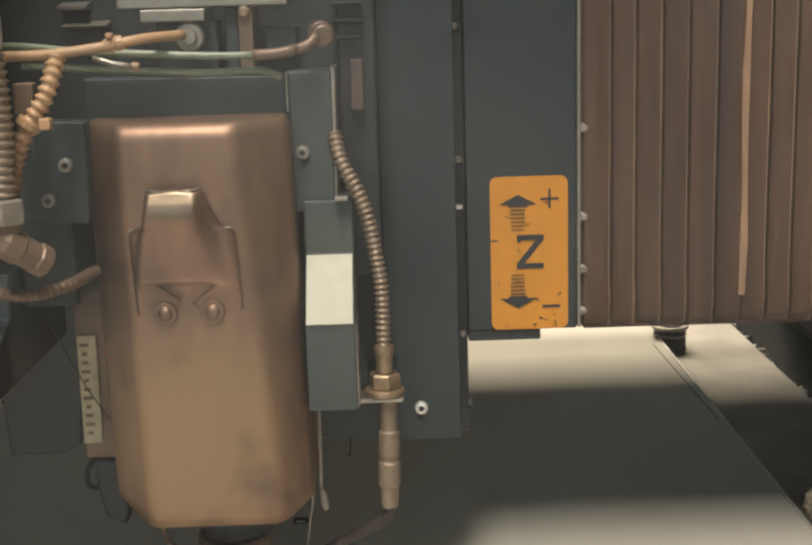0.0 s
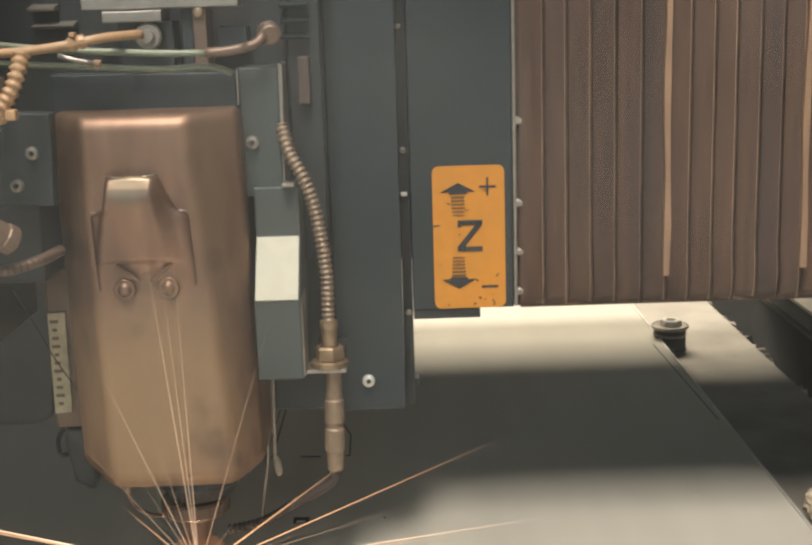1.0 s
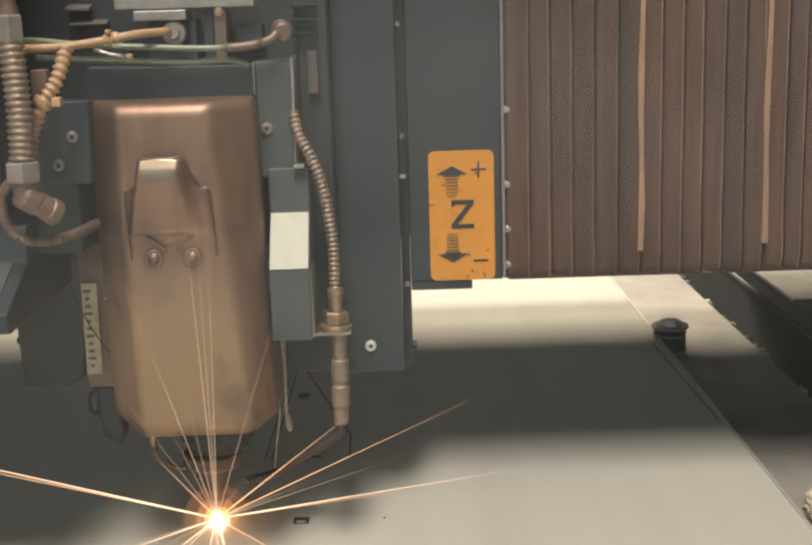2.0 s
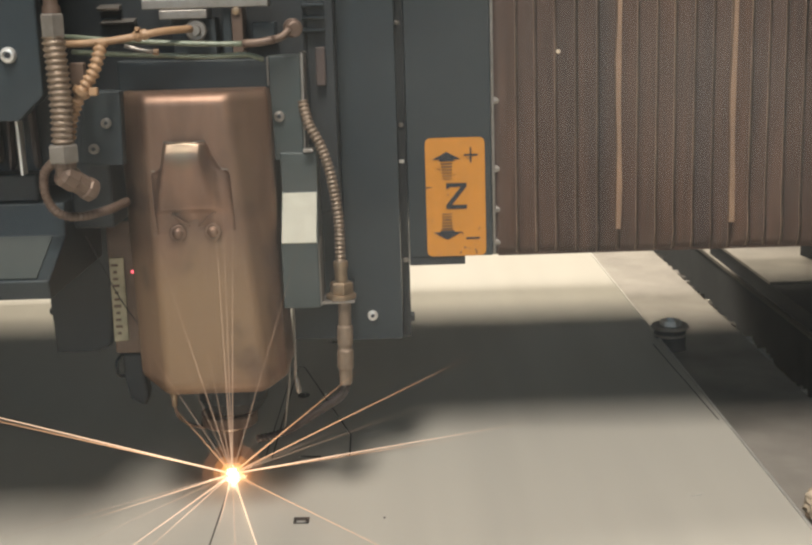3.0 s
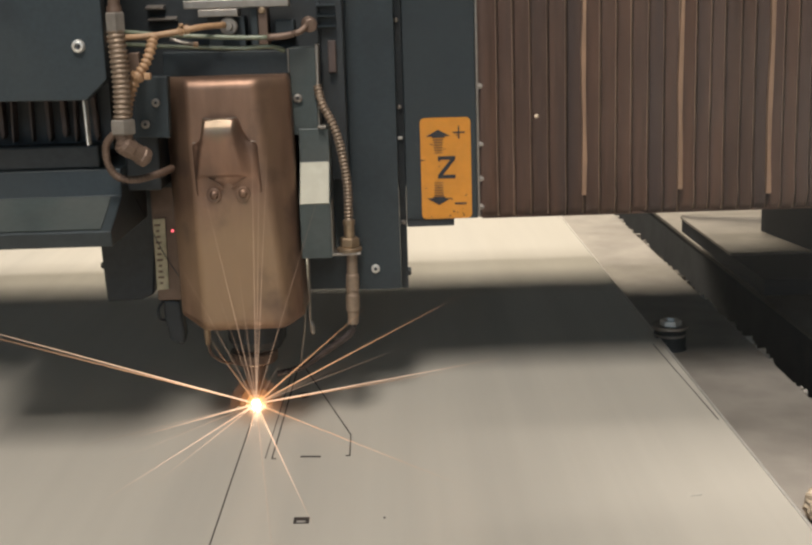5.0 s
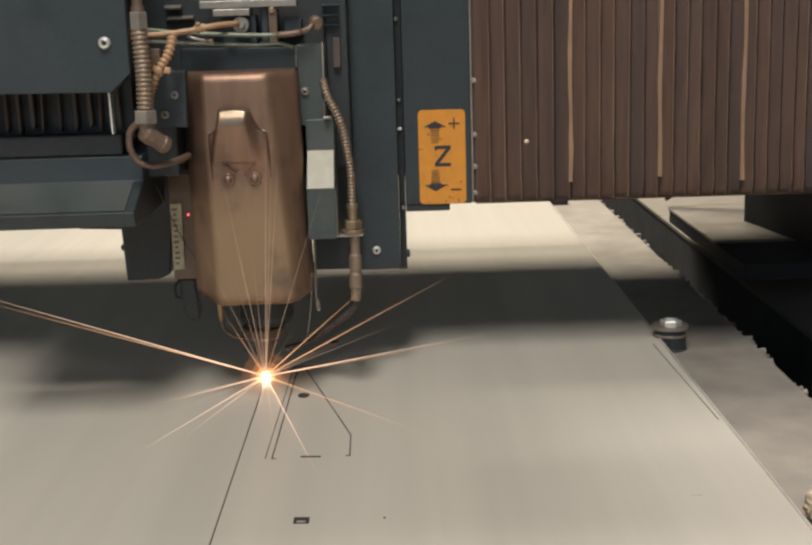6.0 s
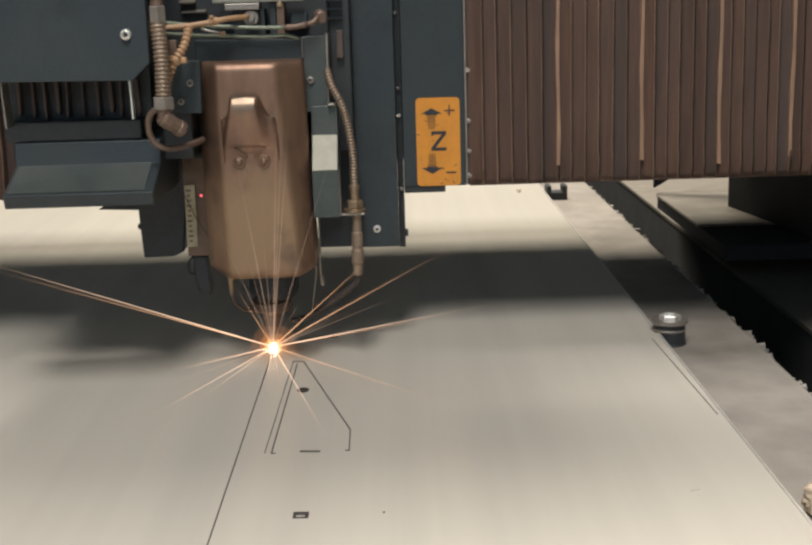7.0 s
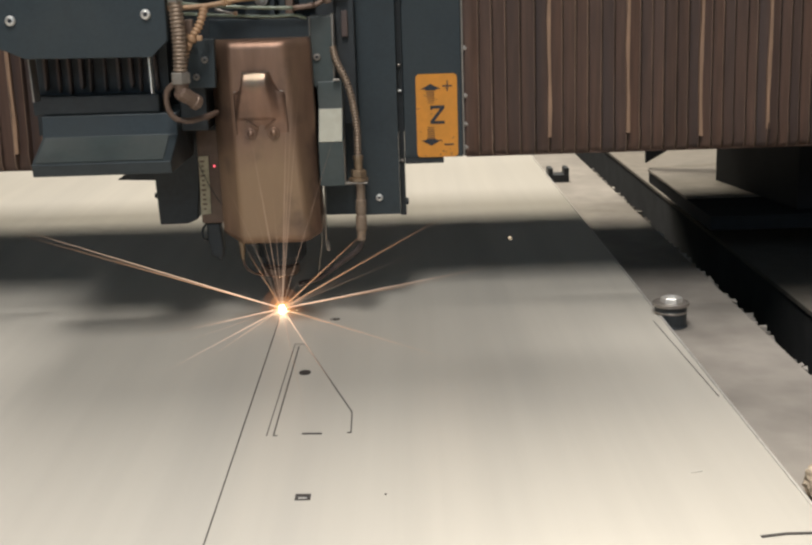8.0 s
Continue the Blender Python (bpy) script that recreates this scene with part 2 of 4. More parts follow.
def curve(points, step):
    """A smooth line through points, cut evenly."""
    P = [Vector(p) for p in points]
    P = [2 * P[0] - P[1]] + P + [2 * P[-1] - P[-2]]
    fine = []
    for i in range(1, len(P) - 2):
        a, b, c, d = P[i - 1:i + 3]
        for k in range(24):
            t = k / 24
            fine.append(0.5 * (2 * b + (c - a) * t + (2 * a - 5 * b + 4 * c - d) * t * t + (3 * b - a - 3 * c + d) * t ** 3))
    fine.append(P[-2])
    length = [0.0]
    for a, b in zip(fine, fine[1:]):
        length.append(length[-1] + (b - a).length)
    n = max(2, round(length[-1] / step))
    out, j = [], 0
    for i in range(n + 1):
        s = length[-1] * i / n
        while j < len(fine) - 2 and length[j + 1] < s:
            j += 1
        out.append(fine[j].lerp(fine[j + 1], (s - length[j]) / max(length[j + 1] - length[j], 1e-9)))
    return out


def tube(points, radius, step=0.006, sides=12, ribs=0.0, depth=0.0, bm=None):
    """A hose along a smooth line; with ribs (their pitch) it gets the rings of a spiral conduit."""
    own = bm or bmesh.new()
    line = curve(points, ribs / 4 if ribs else step)
    rings, up = [], Vector((0.3, -1, 0.2))
    for i, p in enumerate(line):
        d = (line[min(i + 1, len(line) - 1)] - line[max(i - 1, 0)]).normalized()
        u = (up - d * up.dot(d)).normalized()
        v = d.cross(u)
        up = u
        r = radius - (depth * (0, 0.55, 1, 0.55)[i % 4] if ribs else 0)
        rings.append([own.verts.new(p + r * (math.cos(2 * math.pi * k / sides) * u + math.sin(2 * math.pi * k / sides) * v)) for k in range(sides)])
    for a, b in zip(rings, rings[1:]):
        for k in range(sides):
            own.faces.new((a[k], a[(k + 1) % sides], b[(k + 1) % sides], b[k]))
    own.faces.new(rings[0][::-1])
    own.faces.new(rings[-1])
    return own


def turned(centre, axis, rows, sides=20, bm=None):
    """A turned body: rows of (distance along the axis, radius)."""
    own = bm or bmesh.new()
    c, d = Vector(centre), Vector(axis).normalized()
    u = d.orthogonal().normalized()
    v = d.cross(u)
    rings = [[own.verts.new(c + d * h + r * (math.cos(2 * math.pi * k / sides) * u + math.sin(2 * math.pi * k / sides) * v)) for k in range(sides)] for h, r in rows]
    for a, b in zip(rings, rings[1:]):
        for k in range(sides):
            own.faces.new((a[k], a[(k + 1) % sides], b[(k + 1) % sides], b[k]))
    own.faces.new(rings[0][::-1])
    own.faces.new(rings[-1])
    bmesh.ops.recalc_face_normals(own, faces=own.faces)
    return own


def bolt(parent, x, y, z, r=0.0052, mat=None, axis=(0, -1, 0)):
    """Button-head socket screw standing on a face."""
    head = part("bolt", turned((x, y, z), axis, [(0, r), (0.35 * r, r), (0.7 * r, 0.82 * r), (0.8 * r, 0.5 * r), (0.45 * r, 0.45 * r), (0.45 * r, 0.01 * r)], 14), mat or BRIGHT, parent, smooth=False)
    part("socket", turned(Vector((x, y, z)) + Vector(axis) * 0.5 * r, axis, [(0, 0.40 * r), (0.15 * r, 0.38 * r)], 6), INK, head)
    return head


# ---------------------------------------------------------------- the hall
def lamp_housing(aim, sx, sy):
    h = part("lamp_housing", box(-sx / 2 - 0.04, sx / 2 + 0.04, -sy / 2 - 0.04, sy / 2 + 0.04, 0.01, 0.09, 0.01), WALL)
    h.matrix_world = look(*aim)
    tagged(h, "pale metal housing of a hanging hall lamp", "lamp housing", kind="structure")


def hall():
    lamp_housing(LAMP_FRONT, 0.7, 1.7)
    lamp_housing(LAMP_REAR, 2.4, 1.4)
    lamp_housing(LAMP_MID, 0.7, 0.7)
    tagged(part("floor", box(-7, 7, -6, 9, -0.1, 0), CONCRETE), "grey concrete floor of the hall", "floor", kind="structure")
    for name, b in (("wall_north", (-7, 7, 9, 9.2, 0, 5)), ("wall_south", (-7, 7, -6.2, -6, 0, 5)), ("wall_east", (7, 7.2, -6.2, 9.2, 0, 5)), ("wall_west", (-7.2, -7, -6.2, 9.2, 0, 5))):
        tagged(part(name, box(*b), WALL), "plain grey wall of the hall", "wall", kind="structure")
    tagged(part("ceiling", box(-7.2, 7.2, -6.2, 9.2, 5, 5.1), WALL), "plain pale ceiling of the hall", "ceiling", kind="structure")
    # unseen panel added to back the blue fill
    tagged(part("fill_panel", box(-3.0, 2.0, -5.998, -5.95, 2.5, 4.1), WALL), "unseen wall-coloured panel added behind the fill light", "window", kind="structure")


hall()


# ---------------------------------------------------------------- table, sheet and what lies on them
def table():
    t = thing("cutting_table", "dark steel cutting table with scorched flat side rails", "machine table")
    part("rail", box(0.292, 0.434, -1.6, 4.6, Z0 - 0.040, Z0 - 0.016, 0.001), RAIL, t, "scorched pale steel side rail")
    part("rail_web", box(0.33, 0.426, -1.6, 4.6, Z0 - 0.42, Z0 - 0.040), BLACK, t)
    part("bed_frame", box(-1.9, 0.291, -1.6, 4.6, Z0 - 0.42, Z0 - 0.0035), BLACK, t)
    part("base", box(-1.9, 0.60, -1.6, 4.6, 0.0, Z0 - 0.42), BLACK, t)
    rnd = random.Random(3)
    for i in range(110):                       # slag teeth on the rail's outer edge
        y = 0.7 + i * 0.019 + rnd.uniform(-0.005, 0.005)
        w, d = rnd.uniform(0.003, 0.008), rnd.uniform(0.003, 0.011)
        bm = box(0.4338, 0.4340 + d, y, y + w, Z0 - 0.028, Z0 - 0.016 - rnd.uniform(0, 0.004))
        for v in bm.verts:
            if v.co.x > 0.4345:
                v.co.y += rnd.uniform(-0.003, 0.003)
                v.co.z += rnd.uniform(-0.004, 0.002)
        part("slag_tooth", bm, RAIL, t)
    f = thing("side_frame", "dusty flat side frame of the machine beside a dark trench", "machine frame")
    part("top_plate", box(0.572, 1.7, -1.6, 4.6, Z0 - 0.068, Z0 - 0.06, 0.001), OUTER, f)
    part("web", box(0.574, 1.7, -1.6, 4.6, 0, Z0 - 0.068), CHUTE, f, "dull grey side wall of the trench")


def sheet():
    s = thing("steel_sheet", "large pale cold-rolled steel sheet with laser cuts", "sheet metal")
    part("plate", box(-1.75, 0.3125, -1.3, 4.3, Z0 - 0.003, Z0), SHEET, s)
    # bright strip for the line of light along the sheet's edge
    part("edge_highlight", box(0.3128, 0.3152, -1.3, 4.3, Z0 - 0.003, Z0 + 0.0008, 0.0004), BRIGHT, s, "sheared sheet edge, made bright for the light on it")
    top = Z0 + 0.0006

    def cut(a, b, w=0.0011):
        a, b = Vector(a), Vector(b)
        n = (b - a).normalized()
        n = Vector((-n.y, n.x)) * w / 2
        part("cut_line", flat([a - n, b - n, b + n, a + n], top, 0.0005), KERF, s)

    cut((-0.0528, 1.1493), (-0.0520, 1.092))
    cut((-0.0520, 1.092), (-0.0558, 1.0924))
    cut((-0.0528, 1.1493), (-0.1146, 1.3896))
    cut((-0.1146, 1.3896), (-0.1268, 1.391))
    cut((-0.1268, 1.391), (-0.1304, 1.0911), 0.0007)
    cut((-0.1215, 1.380), (-0.1241, 1.0905))
    cut((-0.1241, 1.0905), (-0.1202, 1.0902))
    cut((-0.0978, 1.0935), (-0.0789, 1.0918), 0.0030)
    cut((0.2587, 0.8456), (0.2790, 0.8493), 0.0035)
    cut((0.2790, 0.8493), (0.3115, 0.8488), 0.0035)
    cut((0.3010, 1.4400), (0.3079, 1.1600), 0.0007)
    part("cut_hole", flat([(-0.0929, 0.9526), (-0.0929, 0.9405), (-0.0801, 0.9400), (-0.0801, 0.9520)], top, 0.0005), KERF, s)
    for x, y, rx, ry in ((-0.1077, 1.2806, 0.0064, 0.0085), (-0.0850, 1.4957, 0.0062, 0.0055), (-0.0189, 0.9465, 0.0009, 0.0014)):
        part("cut_hole", flat([(x + rx * math.cos(k * math.pi / 10), y + ry * math.sin(k * math.pi / 10)) for k in range(20)], top, 0.0005), KERF, s)
    for x0, x1, y in ((-0.0900, -0.0830, 0.9425), (-0.0895, -0.0868, 1.4945), (-0.0838, -0.0820, 1.4955)):
        part("bright_scrap", flat([(x0, y - 0.0012), (x1, y - 0.0008), (x1, y + 0.001), (x0, y + 0.0014)], top + 0.0006, 0.0005), BRIGHT, s)
    part("scratch", flat([(0.236, 0.9700), (0.246, 0.9722), (0.246, 0.9740), (0.236, 0.9712)], top, 0.0005), BRIGHT, s)


def pegs():
    zt = Z0 - 0.016
    p = thing("locating_peg", "dark round steel locating peg with a bright flanged cap", "peg")
    part("body", turned((0.329, 1.475, zt), (0, 0, 1), [(0, 0.021), (0.003, 0.0195), (0.024, 0.0195), (0.026, 0.0205)], 28), BLACK, p)
    part("cap", turned((0.329, 1.475, zt + 0.026), (0, 0, 1), [(0, 0.0215), (0.001, 0.0225), (0.004, 0.0225), (0.0045, 0.0215), (0.0035, 0.0205)], 28), STEEL, p, "worn bright steel cap")
    part("screw", turned((0.3305, 1.477, zt + 0.029), (0, 0, 1), [(0, 0.0135), (0.006, 0.0130), (0.007, 0.012), (0.007, 0.0075), (0.004, 0.0070), (0.004, 0.0005)], 6), BRIGHT, p, "hexagon socket screw")
    part("ring", turned((0.329, 1.475, zt + 0.017), (0, 0, 1), [(0, 0.0197), (0.001, 0.0202), (0.0025, 0.0202), (0.003, 0.0197)], 28), STEEL, p)
    c = thing("sheet_clamp", "small dark steel clamp with two upright lugs", "clamp")
    part("base", box(0.316, 0.360, 2.60, 2.64, zt, zt + 0.016, 0.001), BLACK, c)
    part("lug", box(0.316, 0.326, 2.60, 2.64, zt + 0.016, zt + 0.030, 0.001), BLACK, c)
    part("lug", box(0.350, 0.360, 2.60, 2.64, zt + 0.016, zt + 0.030, 0.001), BLACK, c)
    g = bmesh.new()
    bmesh.ops.create_icosphere(g, subdivisions=4, radius=0.016)
    for v in g.verts:
        v.co *= 1 + 0.35 * noise.noise(v.co * 120) + 0.15 * noise.noise(v.co * 320)
        v.co.z *= 1.15
        v.co += Vector((0.343, 0.950, zt + 0.014))
    tagged(part("slag_lump", g, SLAG), "pale crusty lump of slag lying on the rail", "slag")


# ---------------------------------------------------------------- the moving gantry
def gantry():
    g = thing("gantry_beam", "dark painted gantry beam across the table", "gantry")
    part("beam", box(-2.0, 1.25, BEAM[0], BEAM[1], 0.215, BEAM[2], 0.004), BLACK, g)
    # shaded body near black; only the lit rear of its top is pale
    part("end_plate", flat([(0.497, 1.452), (1.25, 1.452), (1.25, 2.32), (0.632, 2.32), (0.497, 1.947)], 0.026, 0.022), END_SHADE, g)
    part("end_plate_top", flat([(0.495, 1.62), (1.25, 1.62), (1.25, 2.322), (0.630, 2.322), (0.495, 1.949)], 0.030, 0.0038), OUTER, g, "dusty flat top of the end plate")
    part("end_gusset", slab([(0.492, 0.0412), (0.492, 0.075), (0.60, 0.2145), (0.74, 0.2145), (0.74, 0.180)], 1.954, 1.966, 0.0015), END_SHADE, g)
    # two dark solids added where shade covers the end plate
    part("end_shade_block", flat([(0.596, BEAM[1] + 0.004), (1.25, BEAM[1] + 0.004), (1.25, 2.25), (0.750, 2.25)], 0.62, 0.5895), END_SHADE, g, "near-black block standing for the deep shade at the gantry end")
    part("end_cover", flat([(0.640, 1.47), (1.25, 1.47), (1.25, BEAM[1]), (0.590, BEAM[1])], 0.214, 0.1838), END_SHADE, g)
    return g


BEAM = (1.13, 1.79, 0.66)


def pleat_mesh(pitch, z0, z1):
    """One fold of the bellows: a rounded rib with a stitched hem at its foot."""
    bm = bmesh.new()
    n = 9
    cols = []
    for z, k in ((z1, 1.0), (z0 + 0.050, 1.0), (z0 + 0.036, 1.06), (z0 + 0.020, 1.45), (z0 + 0.007, 1.2), (z0, 0.35)):
        col = []
        for i in range(n):
            a = (0, 0.06, 0.15, 0.42, 0.68, 0.80, 0.915, 0.94, 1.0)[i]
            y = -k * (0.0004 + 0.0085 * a ** 1.5 if a < 0.93 else 0.0004)
            col.append(bm.verts.new((pitch * a, y, z)))
        cols.append(col)
    for a, b in zip(cols, cols[1:]):
        for i in range(n - 1):
            bm.faces.new((a[i], b[i], b[i + 1], a[i + 1])).material_index = 1 if i == 5 else 0
    foot = cols[-1]
    bm.faces.new(foot[::-1])
    me = bpy.data.meshes.new("pleat")
    bm.normal_update()
    bm.to_mesh(me)
    bm.free()
    for p in me.polygons:
        p.use_smooth = True
    me.materials.append(PLEAT)
    me.materials.append(PLEAT_EDGE)
    return me


def bellows(x0, count, label, sign=1, first=5):
    b = thing("bellows_cover", label, "bellows", "bellows of the gantry")
    mesh = pleat_mesh(1.0, 0.1885, 0.66)
    rnd = random.Random(7 + count)
    x, ridges = x0, []
    for i in range(count):
        w = 0.01773 * max(0.93 ** (i // 6), 0.72)
        ob = new("pleat", mesh)
        ob.parent = b
        ob.scale = (w * 1.07, 1 + rnd.uniform(-0.25, 0.25), 1)
        ob.location = (x if sign > 0 else x - w, 1.086 + rnd.uniform(-0.0008, 0.0008), rnd.uniform(-0.0012, 0.0012))
        ob.rotation_euler = (0, radians(rnd.uniform(-0.16, 0.16)), 0)
        if i % 6 == first:
            ridges.append(x + sign * w * 0.93)
        x += sign * w
    for k, r in enumerate(ridges):
        bm = bmesh.new()
        h = 0.209 + 0.004 * math.sin(k * 2.3)
        cols = []
        for j in range(13):                      # a flat worn strip, a little crooked
            z, dx, w = h + j * 0.0365, 0.0007 * math.sin(j * 1.3 + k), 0.0021 + 0.0004 * math.sin(j * 2.1 + k)
            cols.append([bm.verts.new((r + dx + a, y, z)) for a, y in ((-w, 1.0815), (-w, 1.0752), (w, 1.0747), (w, 1.0815))])
        for lo, hi in zip(cols, cols[1:]):
            for q in range(4):
                bm.faces.new((lo[q], lo[(q + 1) % 4], hi[(q + 1) % 4], hi[q]))
        bm.faces.new(cols[0][::-1])
        bm.faces.new(cols[-1])
        bmesh.ops.recalc_face_normals(bm, faces=bm.faces)
        part("ridge", bm, RIDGE, b, "worn pale fold edge")
    lo, hi = min(x0, x), max(x0, x)
    part("hem", box(lo, hi, 1.0865, 1.0895, 0.186, 0.205, 0.0008), PLEAT, b)
    part("backing", box(lo - 0.0035, hi, 1.0898, 1.094, 0.187, 0.66), PLEAT, b)
    return b


def sign_plate(c):
    part("sign_plate", slab([(0.0092, 0.187), (0.0832, 0.187), (0.0832, 0.72), (0.0092, 0.72)], 1.0852, 1.125, 0.0008), GREEN, c, "dark green-grey painted cover plate")
    part("sign_plate_lip", box(0.0092, 0.0585, 1.0862, 1.12, 0.1795, 0.1868, 0.0006), BLACK, c)
    part("edge_strip", box(0.0834, 0.0858, 1.083, 1.10, 0.188, 0.72, 0.0005), STEEL, c, "bright worn edge strip")
    for z in (0.3237, 0.264, 0.228, 0.1985):
        part("edge_bolt", turned((0.0858, 1.0875, z), (1, 0, 0), [(0, 0.0032), (0.0042, 0.0030), (0.005, 0.0018)], 10), STEEL, c)
    s = part("axis_sticker", slab(rounded(0.0250, 0.0772, 0.1876, 0.2928, 0.005), 1.0842, 1.0851), ORANGE, c, "orange sticker with dark arrows and letter Z")
    y0, y1 = 1.0836, 1.0841

    def mark(name, pts):
        part(name, slab(pts, y0, y1), INK, s)

    mark("arrow", [(0.0309, 0.2738), (0.0370, 0.2738), (0.0370, 0.2722), (0.0500, 0.2722), (0.0500, 0.2738), (0.0562, 0.2738), (0.0436, 0.2806)])
    mark("arrow", [(0.0309, 0.2094), (0.0370, 0.2094), (0.0370, 0.2108), (0.0495, 0.2108), (0.0495, 0.2094), (0.0560, 0.2094), (0.0432, 0.2022)])
    for k in range(6):
        h = 0.00085 - 0.00008 * k
        w = 0.0050 - 0.0001 * k
        z = 0.2704 - 0.0027 * k
        mark("bar", [(0.0434 - w, z), (0.0434 + w, z), (0.0434 + w, z - h), (0.0434 - w, z - h)])
        z = 0.2118 + 0.0027 * k
        mark("bar", [(0.0431 - w, z), (0.0431 + w, z), (0.0431 + w, z + h), (0.0431 - w, z + h)])
    mark("plus", [(0.0588, 0.2781), (0.0641, 0.2781), (0.0641, 0.2841), (0.0656, 0.2841), (0.0656, 0.2781), (0.0710, 0.2781), (0.0710, 0.2766), (0.0656, 0.2766), (0.0656, 0.2708), (0.0641, 0.2708), (0.0641, 0.2766), (0.0588, 0.2766)])
    mark("minus", [(0.0596, 0.2042), (0.0717, 0.2042), (0.0717, 0.2025), (0.0596, 0.2025)])
    mark("letter_z", [(0.0428, 0.2530), (0.0608, 0.2530), (0.0608, 0.2497), (0.0476, 0.2335), (0.0608, 0.2335), (0.0608, 0.2300), (0.0425, 0.2300), (0.0425, 0.2335), (0.0555, 0.2494), (0.0455, 0.2494), (0.0450, 0.2480), (0.0428, 0.2480)])
    rnd = random.Random(5)
    for k in range(16):                         # scuffs and small burns
        x, z = (rnd.uniform(0.030, 0.072), rnd.uniform(0.190, 0.215)) if k < 9 else (rnd.uniform(0.027, 0.075), rnd.uniform(0.19, 0.29))
        a, w, h = rnd.uniform(0, 3.1), rnd.uniform(0.0005, 0.0015), rnd.uniform(0.0002, 0.0005)
        ca, sa = math.cos(a), math.sin(a)
        mark("scuff", [(x + ca * i * w - sa * j * h, z + sa * i * w + ca * j * h) for i, j in ((-1, -1), (1, -1), (1, 1), (-1, 1))])
    mark("scuff", [(0.0252, 0.2490), (0.0300, 0.2494), (0.0300, 0.2500), (0.0252, 0.2498)])


def column(c):
    part("column_plate", slab([(-0.0475, 0.1195), (0.0012, 0.1195), (0.0012, 0.72), (-0.0475, 0.72)], 1.060, 1.12, 0.0008), GREEN, c, "tall dark green-grey painted column plate")
    part("column_foot", box(-0.094, -0.0477, 1.0625, 1.12, 0.1205, 0.235, 0.0015), GREEN, c)
    part("column_flange", box(0.0014, 0.0088, 1.094, 1.13, 0.112, 0.72, 0.0006), BLACK, c)
    bolt(c, -0.0252, 1.060, 0.1416, 0.0046)
    for x, z in ((0.0035, 0.3926), (0.0045, 0.3047), (0.0052, 0.1840)):
        part("side_screw", turned((x, 1.0915, z), (0.3, -1, 0), [(0, 0.0024), (0.0022, 0.0022), (0.0028, 0.001)], 10), STEEL, c)
    part("clip", box(0.0022, 0.0068, 1.089, 1.0935, 0.2712, 0.2740, 0.0004), BRIGHT, c)
    part("flange_bolt", turned((0.0088, 1.105, 0.128), (1, 0, 0), [(0, 0.0052), (0.0028, 0.0050), (0.0034, 0.003)], 6), BLACK, c)
    part("back_panel", box(-0.44, -0.0477, 1.035, 1.06, 0.236, 0.72), BLACK, c)
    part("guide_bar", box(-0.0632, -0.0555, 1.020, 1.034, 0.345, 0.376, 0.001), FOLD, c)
    part("guide_bar", box(-0.0700, -0.0480, 1.028, 1.0345, 0.24, 0.72, 0.001), BLACK, c)
    for x0, x1, z in ((-0.2367, -0.2192, 0.4116), (-0.2346, -0.2077, 0.4003), (-0.073, -0.0548, 0.3990), (-0.073, -0.0548, 0.3890), (-0.073, -0.0548, 0.4090)):
        part("louvre", profile([(1.0345, z - 0.0015), (1.022, z - 0.0015), (1.020, z), (1.0345, z + 0.003)], x0, x1), STEEL if x0 < -0.1 else GREEN, c)


def bracket(c):
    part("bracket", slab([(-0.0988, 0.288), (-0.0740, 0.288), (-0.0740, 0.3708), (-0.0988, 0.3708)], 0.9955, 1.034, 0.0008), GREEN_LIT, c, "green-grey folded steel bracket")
    part("bracket_side", slab([(-0.0740, 0.288), (-0.0728, 0.290), (-0.0712, 0.372), (-0.0740, 0.3735)], 0.997, 1.034, 0.0004), STEEL, c)
    part("bracket_edge", box(-0.1000, -0.0990, 0.992, 1.02, 0.348, 0.3705), STEEL, c)
    bolt(c, -0.0922, 0.9953, 0.3233, 0.0044, STEEL)
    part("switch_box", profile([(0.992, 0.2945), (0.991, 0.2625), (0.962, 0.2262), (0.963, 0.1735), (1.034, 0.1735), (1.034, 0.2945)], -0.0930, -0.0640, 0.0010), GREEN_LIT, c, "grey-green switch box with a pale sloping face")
    # cream colour carries the brightness of light falling on this slope
    part("sloping_face", profile([(0.9895, 0.2625), (0.9610, 0.2268), (0.9622, 0.2258), (0.9910, 0.2617)], -0.0922, -0.0650), CREAM, c, "sloping face in pale cream for the light it catches")
    part("box_edge", slab([(-0.0638, 0.1745), (-0.0628, 0.1755), (-0.0632, 0.225), (-0.0638, 0.226)], 0.9635, 1.0, 0.0002), STEEL, c)
    part("box_clip", box(-0.074, -0.066, 0.985, 0.998, 0.2950, 0.2975, 0.0005), STEEL, c)
    part("top_plate", slab([(-0.2175, 0.300), (-0.1002, 0.300), (-0.1002, 0.3690), (-0.2175, 0.3705)], 0.992, 1.012, 0.0010), GREEN, c, "dark green mounting plate")
    part("left_plate", slab([(-0.2385, 0.297), (-0.2050, 0.2955), (-0.2035, 0.351), (-0.2300, 0.352)], 0.931, 0.945, 0.0012), GREEN, c)
    bolt(c, -0.2151, 0.9308, 0.3277, 0.0040, STEEL)
    bolt(c, -0.2258, 0.9308, 0.3088, 0.0040, STEEL)
    part("left_block", box(-0.250, -0.2185, 0.946, 1.03, 0.246, 0.34, 0.002), BLACK, c)


